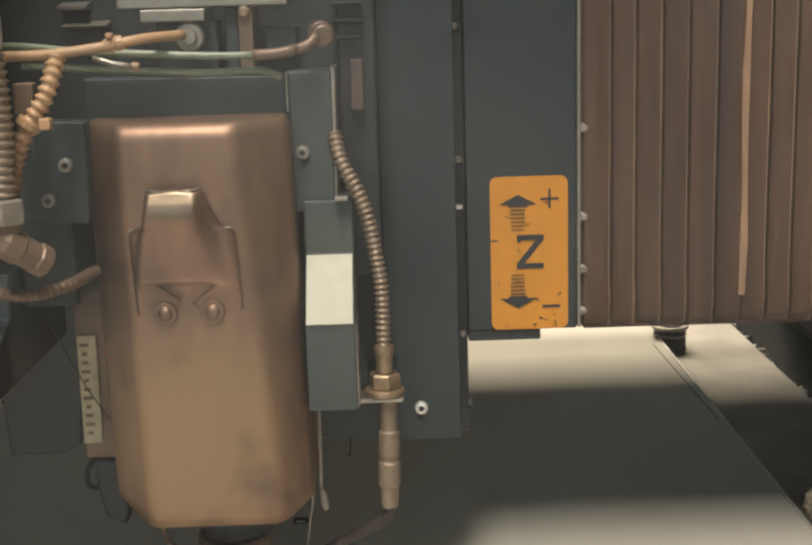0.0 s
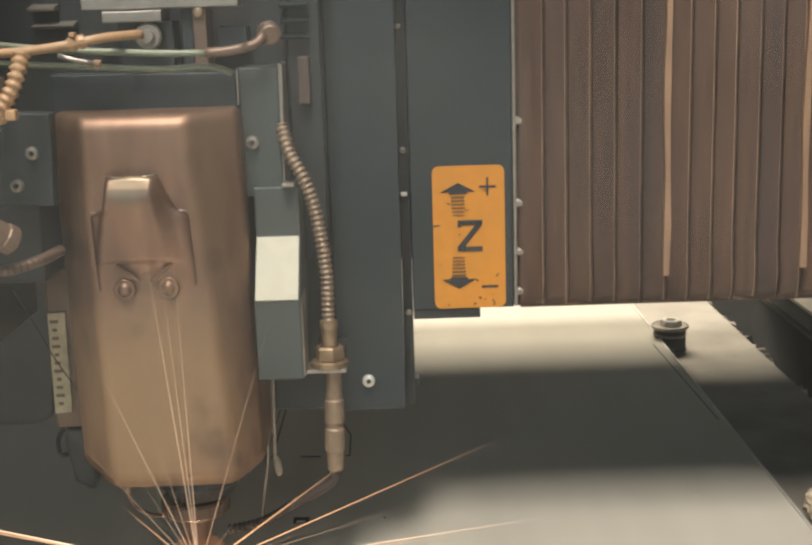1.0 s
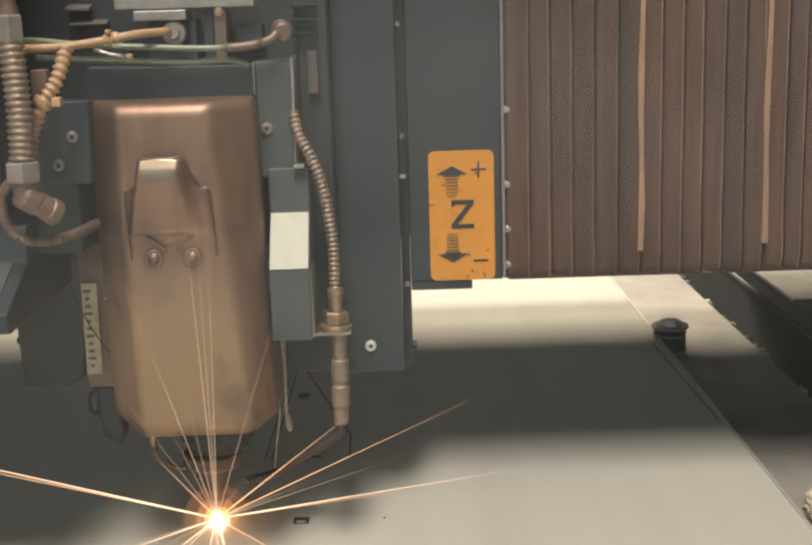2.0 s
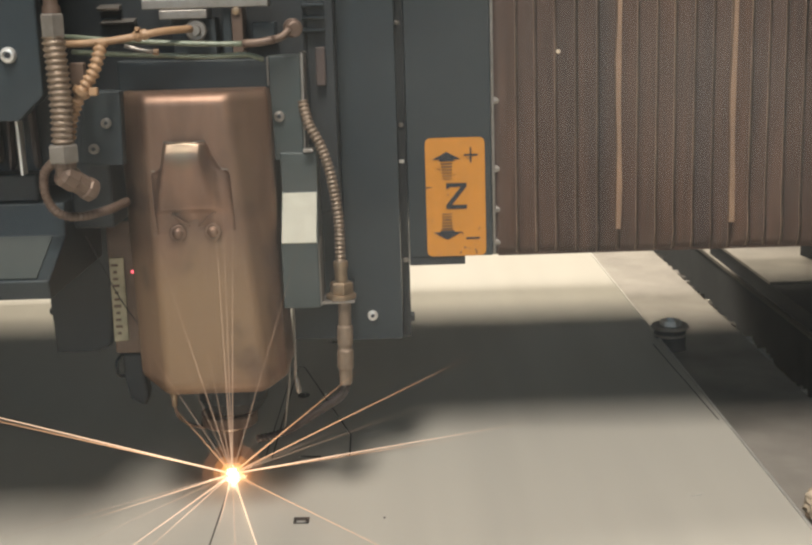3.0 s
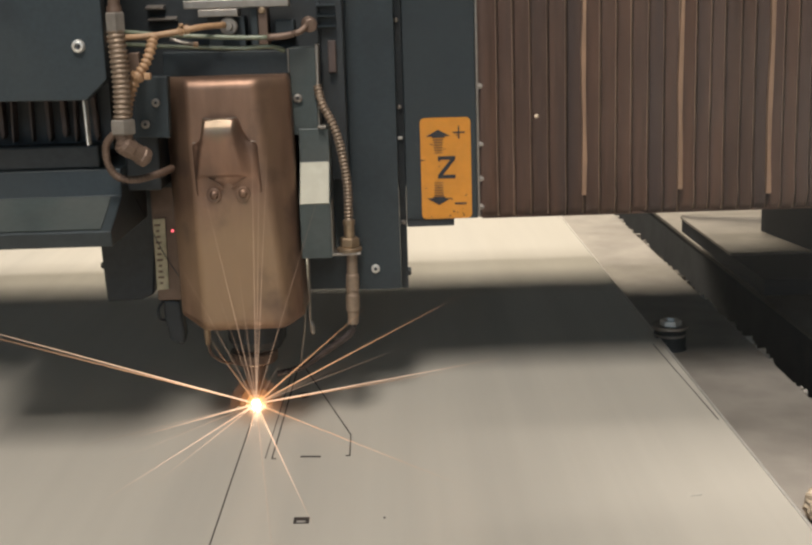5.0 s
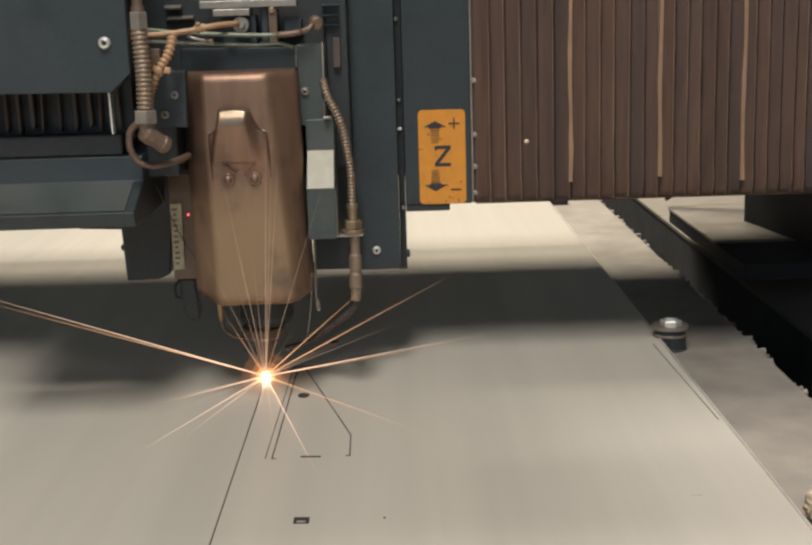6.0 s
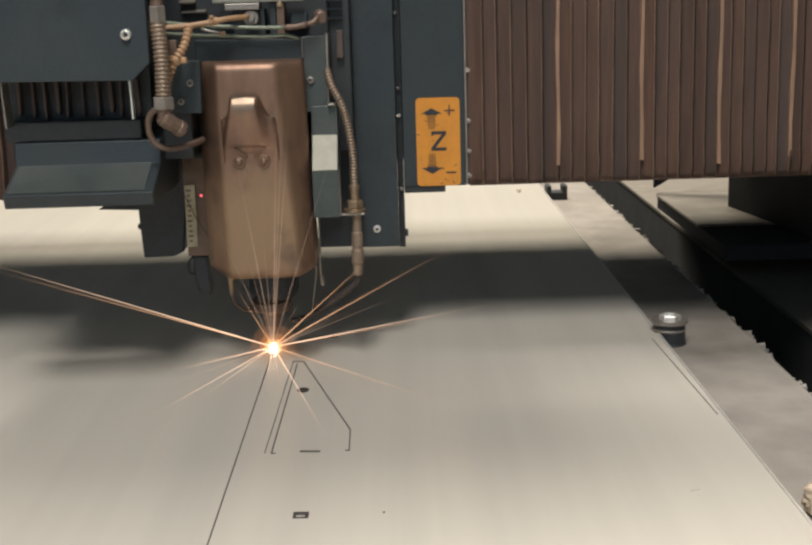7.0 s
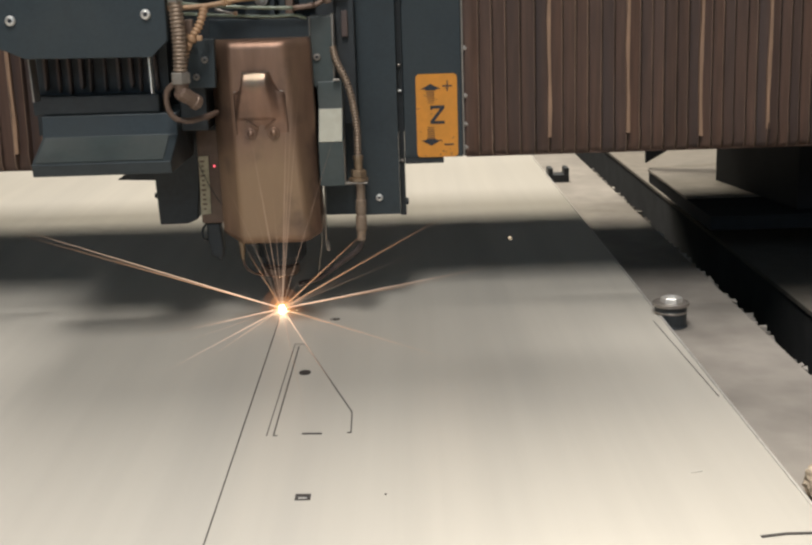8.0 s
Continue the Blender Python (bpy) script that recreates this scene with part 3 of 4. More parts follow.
def left_side(c):
    part("cover_plate", slab([(-0.4335, 0.349), (-0.4045, 0.3365), (-0.2665, 0.3345), (-0.2545, 0.3455), (-0.2475, 0.352), (-0.2475, 1.15), (-0.4335, 1.15)], 0.886, 0.900, 0.0012), GREEN, c, "large dark green-grey cover plate")
    bolt(c, -0.4163, 0.8858, 0.3785, 0.0058)
    bolt(c, -0.2692, 0.8858, 0.3809, 0.0058)
    # unseen block over the carriage, added so its shadow reaches forward
    part("unseen_upper_body", box(-0.4335, 0.080, 0.902, 1.055, 0.73, 1.15, 0.004), GREEN, c)
    rnd = random.Random(11)
    for k in range(10):
        x, w, z = -0.402 + k * 0.0138 + rnd.uniform(-0.002, 0.002), rnd.uniform(0.0022, 0.0042), 0.2935 + rnd.uniform(-0.003, 0.004)
        d = rnd.uniform(-0.0025, 0.0025)
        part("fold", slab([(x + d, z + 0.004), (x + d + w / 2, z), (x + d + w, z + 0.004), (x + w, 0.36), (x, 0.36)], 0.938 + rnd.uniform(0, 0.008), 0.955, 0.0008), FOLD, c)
    part("recess_back", box(-0.412, -0.262, 0.956, 0.975, 0.285, 0.40), BLACK, c)
    part("recess_edge", slab([(-0.2720, 0.2945), (-0.2705, 0.2945), (-0.2712, 0.336), (-0.2730, 0.336)], 0.898, 0.910), BRIGHT, c)
    part("recess_edge", slab([(-0.4060, 0.2880), (-0.4045, 0.2880), (-0.4062, 0.336), (-0.4078, 0.336)], 0.905, 0.930), STEEL, c)
    part("cross_bar", box(-0.4145, -0.2700, 0.930, 0.955, 0.270, 0.2915, 0.0020), BLACK, c)
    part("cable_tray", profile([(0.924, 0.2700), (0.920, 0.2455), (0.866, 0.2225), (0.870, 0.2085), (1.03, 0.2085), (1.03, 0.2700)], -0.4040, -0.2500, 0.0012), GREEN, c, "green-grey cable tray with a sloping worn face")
    # the slope's lit band, put into the colour
    part("tray_face", profile([(0.9180, 0.2462), (0.8680, 0.2249), (0.8684, 0.2240), (0.9185, 0.2454)], -0.4000, -0.2590), GREEN_LIT, c, "worn sloping face, painted paler for the light on it")
    rnd = random.Random(2)
    for x, t in ((-0.330, 0.7), (-0.327, 0.5), (-0.309, 0.45), (-0.3295, 0.85)):
        y, z = 0.920 - 0.054 * t, 0.2455 - 0.023 * t
        part("worn_spot", turned((x, y, z), (0, -0.39, 0.92), [(0, 0.0022 * rnd.uniform(0.5, 1)), (0.0006, 0.0010)], 9), BRIGHT, c)
    part("dark_lip", slab([(-0.3690, 0.1655), (-0.3190, 0.1635), (-0.3180, 0.1760), (-0.3520, 0.1760)], 1.12, 1.14, 0.0008), BLACK, c)
    part("motor_box", slab([(-0.3060, 0.1140), (-0.2700, 0.1145), (-0.2570, 0.1205), (-0.2470, 0.2080), (-0.3100, 0.2080)], 1.0655, 1.12, 0.0020), BLACK, c, "black painted motor box")
    part("motor_knob", turned((-0.309, 1.08, 0.150), (-1, 0, 0), [(0, 0.004), (0.003, 0.0035), (0.004, 0.002)], 10), BLACK, c)
    part("rear_plate", box(-0.330, -0.200, 1.062, 1.064, 0.195, 0.300), BLACK, c)
    part("sensor_block", box(-0.2495, -0.2175, 1.0455, 1.0615, 0.118, 0.245, 0.0020), COPPER_DARK, c)
    s = part("scale_label", slab([(-0.2488, 0.1298), (-0.2368, 0.1305), (-0.2360, 0.2035), (-0.2480, 0.2030)], 1.0428, 1.0452), LABEL, c, "yellowed scale label with illegible marks")
    for k in range(11):
        z = 0.136 + k * 0.006
        w = (0.0016, 0.0030, 0.0022)[k % 3]
        part("print_bar", slab([(-0.2438 - w, z), (-0.2438 + w, z), (-0.2438 + w, z + 0.0022), (-0.2438 - w, z + 0.0022)], 1.0422, 1.0427), COPPER_DARK, s)
    part("red_light", turned((-0.2294, 1.0455, 0.1904), (0, -1, 0), [(0, 0.0014), (0.001, 0.0012), (0.0014, 0.0005)], 10), RED, c, "small red indicator light")
    part("plug", slab([(-0.2445, 0.1010), (-0.2400, 0.0760), (-0.2270, 0.0690), (-0.2240, 0.0790), (-0.2270, 0.1170), (-0.2440, 0.1180)], 1.046, 1.066, 0.0025), BLACK, c)
    part("cable", tube([(-0.2575, 0.955, 0.264), (-0.2480, 0.985, 0.226), (-0.2320, 1.010, 0.172), (-0.2060, 1.036, 0.116)], 0.0005, 0.01, 6), BLACK, c, smooth=True)
    part("plug_loop", tube([(-0.2440, 1.05, 0.118), (-0.2490, 1.045, 0.110), (-0.2485, 1.045, 0.099), (-0.2430, 1.05, 0.096)], 0.0016, 0.002, 8), BLACK, c, smooth=True)


RED = material("red_indicator_lens", (0.6, 0.03, 0.04), 0.3, emit=(1.0, 0.12, 0.15), power=2.0)


def carriage():
    c = thing("gantry_carriage", "dark green-grey laser carriage with plates, boxes and a Z axis sticker", "machine carriage")
    sign_plate(c)
    column(c)
    bracket(c)
    left_side(c)
    for x0, x1, y0, y1, z0, z1, m in ((-0.196, -0.097, 0.998, 1.02, 0.4095, 0.417, STEEL), (-0.1816, -0.1443, 0.990, 1.02, 0.4015, 0.4085, STEEL),
                                      (-0.1345, -0.1275, 1.005, 1.03, 0.370, 0.409, GREEN), (-0.1265, -0.1180, 1.00, 1.03, 0.372, 0.409, COPPER_DARK),
                                      (-0.1750, -0.1400, 1.005, 1.03, 0.372, 0.402, GREEN), (-0.1120, -0.0940, 1.012, 1.034, 0.380, 0.397, GREEN)):
        part("clamp_block", box(x0, x1, y0, y1, z0, z1, 0.0008), m, c)
    part("clamp_screw", turned((-0.1225, 1.00, 0.4065), (0, -1, 0), [(0, 0.0034), (0.003, 0.0030), (0.0035, 0.001)], 12), BRASS, c)
    part("hose_disc", turned((-0.1540, 0.995, 0.3925), (0, -1, 0), [(0, 0.0085), (0.002, 0.0085), (0.003, 0.0075), (0.003, 0.0045), (0.008, 0.0040)], 20), STEEL, c)
    part("hose_socket", turned((-0.0790, 1.00, 0.3925), (0.2, -1, -0.1), [(0, 0.0075), (0.006, 0.0075), (0.007, 0.0066), (0.013, 0.0064), (0.014, 0.0050)], 18), COPPER_DARK, c)
    return c


def cutting_head():
    h = thing("laser_cutting_head", "laser cutting head under a dusty bronze sheet-metal hood", "cutting head")
    bm = bmesh.new()
    rings = []
    for k in range(-7, 21):                      # the hood's bent sheet, section by section, its top rolled over
        t = max(k, 0) / 20
        z, inset = 0.3365 - 0.2290 * t, 0.0
        if k < 0:
            a = radians(90 * -k / 7)
            z, inset = 0.3365 + 0.0110 * math.sin(a), 0.0110 * (1 - math.cos(a))
        xl, xr = -0.2160 + 0.0030 * t, -0.0980 + 0.0045 * t
        fl, fr = -0.1910 + 0.0040 * t, -0.1280 + 0.0200 * t ** 0.8
        i = inset
        pts = filleted([(xl + i * 0.4, 1.034), (xl + i * 0.4, 0.976 + i * 0.3), (fl, 0.9447 + i), (fr, 0.9447 + i), (xr - i * 0.4, 0.970 + i * 0.5), (xr - i * 0.4, 1.034)],
                       (0, 0.005, 0.0045, 0.006, 0.004, 0))
        dip = max(0.0, (t - 0.9) / 0.1)
        rings.append([bm.verts.new((x, y + 0.0004 * math.sin(x * 90 + z * 40), z + dip * 0.010 * abs((x + 0.149) / 0.056) ** 2.2)) for x, y in pts])
    for a, b in zip(rings, rings[1:]):
        for k in range(len(a) - 1):
            bm.faces.new((a[k], b[k], b[k + 1], a[k + 1]))
    bm.faces.new(rings[0])
    bmesh.ops.recalc_face_normals(bm, faces=bm.faces)
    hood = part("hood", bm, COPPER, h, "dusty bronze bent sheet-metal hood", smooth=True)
    so = hood.modifiers.new("thickness", "SOLIDIFY")
    so.thickness, so.offset = 0.0015, -1
    # pressed flap: narrow tongue above two shoulders, raised towards its top lip
    tb = bmesh.new()
    left = ((0.226, -0.1800), (0.236, -0.1856), (0.250, -0.1862), (0.2868, -0.1872), (0.2890, -0.1840), (0.2905, -0.1802), (0.3030, -0.1766), (0.3110, -0.1752))
    right = ((0.226, -0.1300), (0.236, -0.1256), (0.250, -0.1256), (0.2850, -0.1276), (0.2880, -0.1290), (0.2895, -0.1345), (0.3000, -0.1405), (0.3080, -0.1436), (0.3110, -0.1452))
    grid = []
    for k in range(43):
        z = 0.226 + 0.085 * k / 42
        a, b = along(left, z), along(right, z)
        lift = -0.0010 + 0.0056 * ease(0.226, 0.275, z)
        tall = along(((0.226, 0.0), (0.2570, 0.0), (0.2590, 0.0030), (0.2950, 0.0086), (0.2990, 0.0084), (0.3030, 0.0076), (0.3110, 0.0036)), z)
        col = [tb.verts.new((a, 0.9475, z))]
        for q in range(29):
            x = a + (b - a) * q / 28
            edge = min(q, 28 - q) / 28
            up = ease(along(((0.226, -0.1862), (0.259, -0.1862), (0.300, -0.1785)), z), along(((0.226, -0.178), (0.259, -0.1830), (0.300, -0.1755)), z), x)
            up *= 1 - ease(along(((0.226, -0.145), (0.259, -0.1450), (0.300, -0.1495)), z), along(((0.226, -0.130), (0.259, -0.1290), (0.300, -0.1400)), z), x)
            dent = 0.0024 * math.exp(-(((x + 0.1564) / 0.006) ** 2 + ((z - 0.2475) / 0.007) ** 2))
            col.append(tb.verts.new((x, 0.9445 - lift * min(1, 0.5 + edge * 9) - tall * up + dent, z + (0.0008 * math.cos((x + 0.160) * 210) if k == 42 else 0))))
        col.append(tb.verts.new((b, 0.9475, z)))
        grid.append(col)
    for a, b in zip(grid, grid[1:]):
        for k in range(len(a) - 1):
            tb.faces.new((a[k], a[k + 1], b[k + 1], b[k]))
    bmesh.ops.recalc_face_normals(tb, faces=tb.faces)
    flap = part("flap", tb, COPPER_FLAP, h, "pressed bronze flap with a narrow tongue", smooth=True)
    so = flap.modifiers.new("thickness", "SOLIDIFY")
    so.thickness, so.offset = 0.0008, -1
    part("tongue_lip", tube([(-0.1757, 0.9420, 0.3112), (-0.1700, 0.9388, 0.3106), (-0.1600, 0.9372, 0.3102), (-0.1510, 0.9384, 0.3108), (-0.1450, 0.9418, 0.3114)], 0.0006, 0.003, 8), STEEL, h, smooth=True)
    for x0, x1 in ((-0.1868, -0.1838), (-0.1345, -0.1282)):
        part("shoulder_lip", tube([(x0, 0.9418, 0.2890), ((x0 + x1) / 2, 0.9412, 0.2893), (x1, 0.9418, 0.2890)], 0.0005, 0.002, 6), STEEL, h, smooth=True)
    for s in (-1, 1):
        part("strap", tube([(-0.1565 + s * 0.0170, 0.9406, 0.2565), (-0.1565 + s * 0.0095, 0.9410, 0.2510), (-0.1565 + s * 0.0035, 0.9418, 0.2462)], 0.0009, 0.002, 6), COPPER, h, smooth=True)
    for x, z in ((-0.1698, 0.2406), (-0.1430, 0.2411)):
        part("rivet", turned((x, 0.9428, z), (0, -1, 0), [(0, 0.0068), (0.0009, 0.0066), (0.0012, 0.0056), (0.0004, 0.0046), (0.0006, 0.0042), (0.0022, 0.0036), (0.0032, 0.0022), (0.0035, 0.0002)], 20), COPPER, h, smooth=True)
    part("head_body", turned((-0.1500, 1.0500, 0.300), (0, 0, -1), [(0, 0.034), (0.185, 0.034), (0.190, 0.031), (0.225, 0.030), (0.235, 0.024)], 28), BLACK, h)
    part("nozzle", turned((-0.1545, 1.0498, 0.066), (0, 0, -1), [(0, 0.020), (0.012, 0.018), (0.020, 0.012), (0.046, 0.0075), (0.058, 0.0030), (0.0605, 0.0020)], 24), COPPER_DARK, h, "sooty copper nozzle")
    part("sensor_ring", turned((-0.1545, 1.0498, 0.062), (0, 0, -1), [(0, 0.024), (0.002, 0.025), (0.010, 0.025), (0.012, 0.023)], 24), COPPER_DARK, h)
    part("fitting", turned((-0.1985, 1.030, 0.104), (0, 0, -1), [(0, 0.0045), (0.010, 0.0045), (0.011, 0.0036), (0.022, 0.0034), (0.023, 0.0028), (0.030, 0.0026)], 12), BRASS, h)
    part("gas_pipe", tube([(-0.1985, 1.030, 0.076), (-0.196, 1.031, 0.064), (-0.186, 1.036, 0.054), (-0.176, 1.042, 0.050)], 0.0015, 0.003, 8), COPPER_DARK, h, smooth=True)
    part("rod", tube([(-0.0925, 1.04, 0.172), (-0.0932, 1.04, 0.120), (-0.0938, 1.04, 0.090)], 0.0013, 0.02, 8), STEEL, h, smooth=True)
    part("rod_tip", turned((-0.0930, 1.04, 0.094), (0.12, 0, -1), [(0, 0.0016), (0.004, 0.0026), (0.012, 0.0026), (0.015, 0.0016)], 10), STEEL, h)
    part("wire", tube([(-0.0985, 1.04, 0.12), (-0.0990, 1.04, 0.092), (-0.1030, 1.042, 0.066), (-0.1060, 1.045, 0.044)], 0.0010, 0.006, 6), STEEL, h, smooth=True)
    return h


def conduits():
    made = []
    c = thing("spiral_conduit", "bent spiral metal conduit with a brass gland", "conduit")
    part("spiral", tube([(-0.0735, 0.998, 0.334), (-0.0690, 0.992, 0.3171), (-0.0605, 0.99, 0.2999), (-0.0544, 0.99, 0.281), (-0.0506, 0.99, 0.2589), (-0.0482, 0.99, 0.2365), (-0.0481, 0.989, 0.2139), (-0.0480, 0.988, 0.204)],
                        0.0049, 0.004, 14, ribs=0.0036, depth=0.0017), SPIRAL, c, smooth=True)
    part("ferrule", turned((-0.0480, 0.987, 0.206), (0, 0, -1), [(0, 0.0056), (0.002, 0.0060), (0.005, 0.0060), (0.0055, 0.0052), (0.017, 0.0052), (0.017, 0.0062)], 18), BRASS, c)
    part("hex_nut", turned((-0.0480, 0.987, 0.189), (0, 0, -1), [(0, 0.0082), (0.0012, 0.0096), (0.0085, 0.0096), (0.0095, 0.0088)], 6), BRASS, c)
    part("washer", turned((-0.0485, 0.987, 0.1795), (0, 0, -1), [(0, 0.0105), (0.001, 0.0122), (0.0035, 0.0124), (0.0045, 0.0110)], 24), BRASS, c)
    part("gland_arm", box(-0.0640, -0.0372, 0.978, 0.998, 0.1725, 0.1750, 0.0006), STEEL, c)
    part("gland_arm_back", box(-0.0600, -0.0400, 0.9985, 1.060, 0.1715, 0.1750, 0.0005), BLACK, c)
    part("lower_tube", turned((-0.0462, 0.987, 0.1725), (-0.02, 0, -1), [(0, 0.0052), (0.020, 0.0052), (0.021, 0.0064), (0.036, 0.0066), (0.037, 0.0058), (0.040, 0.0058), (0.041, 0.0068), (0.056, 0.0068), (0.057, 0.0056), (0.070, 0.0052)], 18), SPIRAL, c)
    part("lower_hose", tube([(-0.0475, 0.987, 0.104), (-0.0485, 0.990, 0.096), (-0.0560, 1.000, 0.085), (-0.0760, 1.020, 0.067), (-0.1040, 1.038, 0.045), (-0.1300, 1.046, 0.036)], 0.0038, 0.004, 12, ribs=0.0040, depth=0.0012), FOLD, c, smooth=True)
    made.append(c)
    v = thing("ribbed_conduit", "thick ribbed metal conduit with hexagon glands", "conduit")
    part("upper_gland", turned((-0.2352, 0.880, 0.448), (0, 0, -1), [(0, 0.0062), (0.024, 0.0062), (0.025, 0.0052), (0.034, 0.0050), (0.034, 0.0062), (0.0405, 0.0066)], 18), COPPER_DARK, v)
    part("hex_nut", turned((-0.2352, 0.880, 0.4085), (0, 0, -1), [(0, 0.0074), (0.0012, 0.0086), (0.0155, 0.0086), (0.0168, 0.0078)], 6), STEEL, v)
    part("ribbed_hose", tube([(-0.2355, 0.880, 0.393), (-0.2345, 0.880, 0.370), (-0.2340, 0.880, 0.345), (-0.2350, 0.880, 0.317)], 0.0086, 0.004, 16, ribs=0.0043, depth=0.0021), SPIRAL, v, smooth=True)
    part("hex_nut", turned((-0.2352, 0.880, 0.318), (0, 0, -1), [(0, 0.0098), (0.0012, 0.0112), (0.0118, 0.0112), (0.0130, 0.0100)], 6), STEEL, v)
    part("elbow_collar", turned((-0.2350, 0.880, 0.306), (0, 0, -1), [(0, 0.0080), (0.004, 0.0080), (0.005, 0.0072), (0.010, 0.0070)], 16), COPPER_DARK, v)
    part("elbow", turned((-0.2362, 0.878, 0.2965), (0.62, 0.55, -0.55), [(-0.003, 0.0070), (0, 0.0088), (0.009, 0.0090), (0.010, 0.0080), (0.019, 0.0078), (0.020, 0.0088), (0.026, 0.0086), (0.028, 0.0060)], 9), COPPER_DARK, v, "worn bronze elbow fitting")
    part("thin_hose", tube([(-0.2435, 0.884, 0.306), (-0.2530, 0.890, 0.296), (-0.2545, 0.894, 0.280), (-0.2480, 0.898, 0.2665), (-0.2330, 0.902, 0.2625), (-0.2150, 0.915, 0.2650), (-0.2080, 0.946, 0.2660)], 0.0036, 0.004, 12, ribs=0.0036, depth=0.0007), COPPER_DARK, v, smooth=True)
    made.append(v)
    b = thing("corrugated_hose", "short tan corrugated hose held by a cable tie", "hose")
    part("hose", tube([(-0.2085, 0.905, 0.3860), (-0.2110, 0.900, 0.3750), (-0.2150, 0.898, 0.3650), (-0.2230, 0.897, 0.3530), (-0.2290, 0.897, 0.3420), (-0.2335, 0.897, 0.3290), (-0.2350, 0.898, 0.3200)], 0.0053, 0.004, 14, ribs=0.0045, depth=0.0019), HOSE_TAN, b, smooth=True)
    part("cable_tie", turned((-0.2230, 0.8965, 0.3535), (0.55, 0, 0.8), [(-0.0018, 0.0066), (0.0018, 0.0066)], 14), HOSE_TAN, b)
    part("tie_head", box(-0.2165, -0.2105, 0.889, 0.896, 0.3505, 0.3565, 0.001), HOSE_TAN, b)
    part("bracket_tab", box(-0.2330, -0.2225, 0.906, 0.915, 0.357, 0.3735, 0.001), COPPER_DARK, b)
    made.append(b)
    for name, pts, r, m, label in (
            ("tan_hose", [(-0.2700, 0.955, 0.3855), (-0.2526, 0.955, 0.3858), (-0.2255, 0.955, 0.3861), (-0.1966, 0.958, 0.3893), (-0.1763, 0.965, 0.3928), (-0.1565, 0.985, 0.3940)], 0.0029, HOSE_TAN, "tan rubber hose with a plastic clamp"),
            ("green_hose", [(-0.2720, 0.985, 0.3900), (-0.2500, 0.980, 0.3905), (-0.2160, 0.978, 0.3868), (-0.1721, 0.978, 0.3838), (-0.1400, 0.978, 0.3820), (-0.1162, 0.978, 0.3815)], 0.0022, HOSE_GREEN, "thin grey-green air hose"),
            ("green_hose", [(-0.2500, 0.985, 0.3790), (-0.2213, 0.984, 0.3768), (-0.1846, 0.984, 0.3745), (-0.1433, 0.984, 0.3722), (-0.1150, 0.984, 0.3730), (-0.1020, 0.988, 0.3685)], 0.0021, HOSE_GREEN, "thin grey-green air hose above the plate"),
            ("air_pipe", [(-0.2060, 0.972, 0.3830), (-0.1950, 0.972, 0.3795), (-0.1838, 0.974, 0.3774)], 0.0016, STEEL, "short thin steel air pipe")):
        o = thing(name, label, "hose")
        part("line", tube(pts, r, 0.006, 10), m, o, smooth=True)
        if name == "tan_hose":
            part("clamp", turned((-0.1905, 0.9592, 0.3905), (0.95, 0.1, 0.2), [(-0.005, 0.0040), (-0.002, 0.0046), (0, 0.0036), (0.002, 0.0046), (0.005, 0.0040)], 12), HOSE_TAN, o)
            part("clamp_lug", box(-0.1940, -0.1905, 0.954, 0.960, 0.3940, 0.3968, 0.0006), HOSE_TAN, o)
        if "plate" not in label and name == "green_hose":
            part("sleeve", tube([(-0.1165, 0.978, 0.3815), (-0.1030, 0.979, 0.3822), (-0.0920, 0.981, 0.3840)], 0.0032, 0.004, 12), COPPER_DARK, o, smooth=True)
            part("end_bend", tube([(-0.0920, 0.981, 0.3840), (-0.0850, 0.983, 0.3865), (-0.0805, 0.986, 0.3915)], 0.0030, 0.003, 12), COPPER_DARK, o, smooth=True)
        if name == "air_pipe":
            part("end_cap", turned((-0.1845, 0.974, 0.3775), (1, 0, -0.1), [(0, 0.0024), (0.004, 0.0024)], 10), HOSE_TAN, o)
        made.append(o)
    return made


# ---------------------------------------------------------------- the cut and its glare
SPARK = Vector((-0.1548, 1.0498, 0.0))


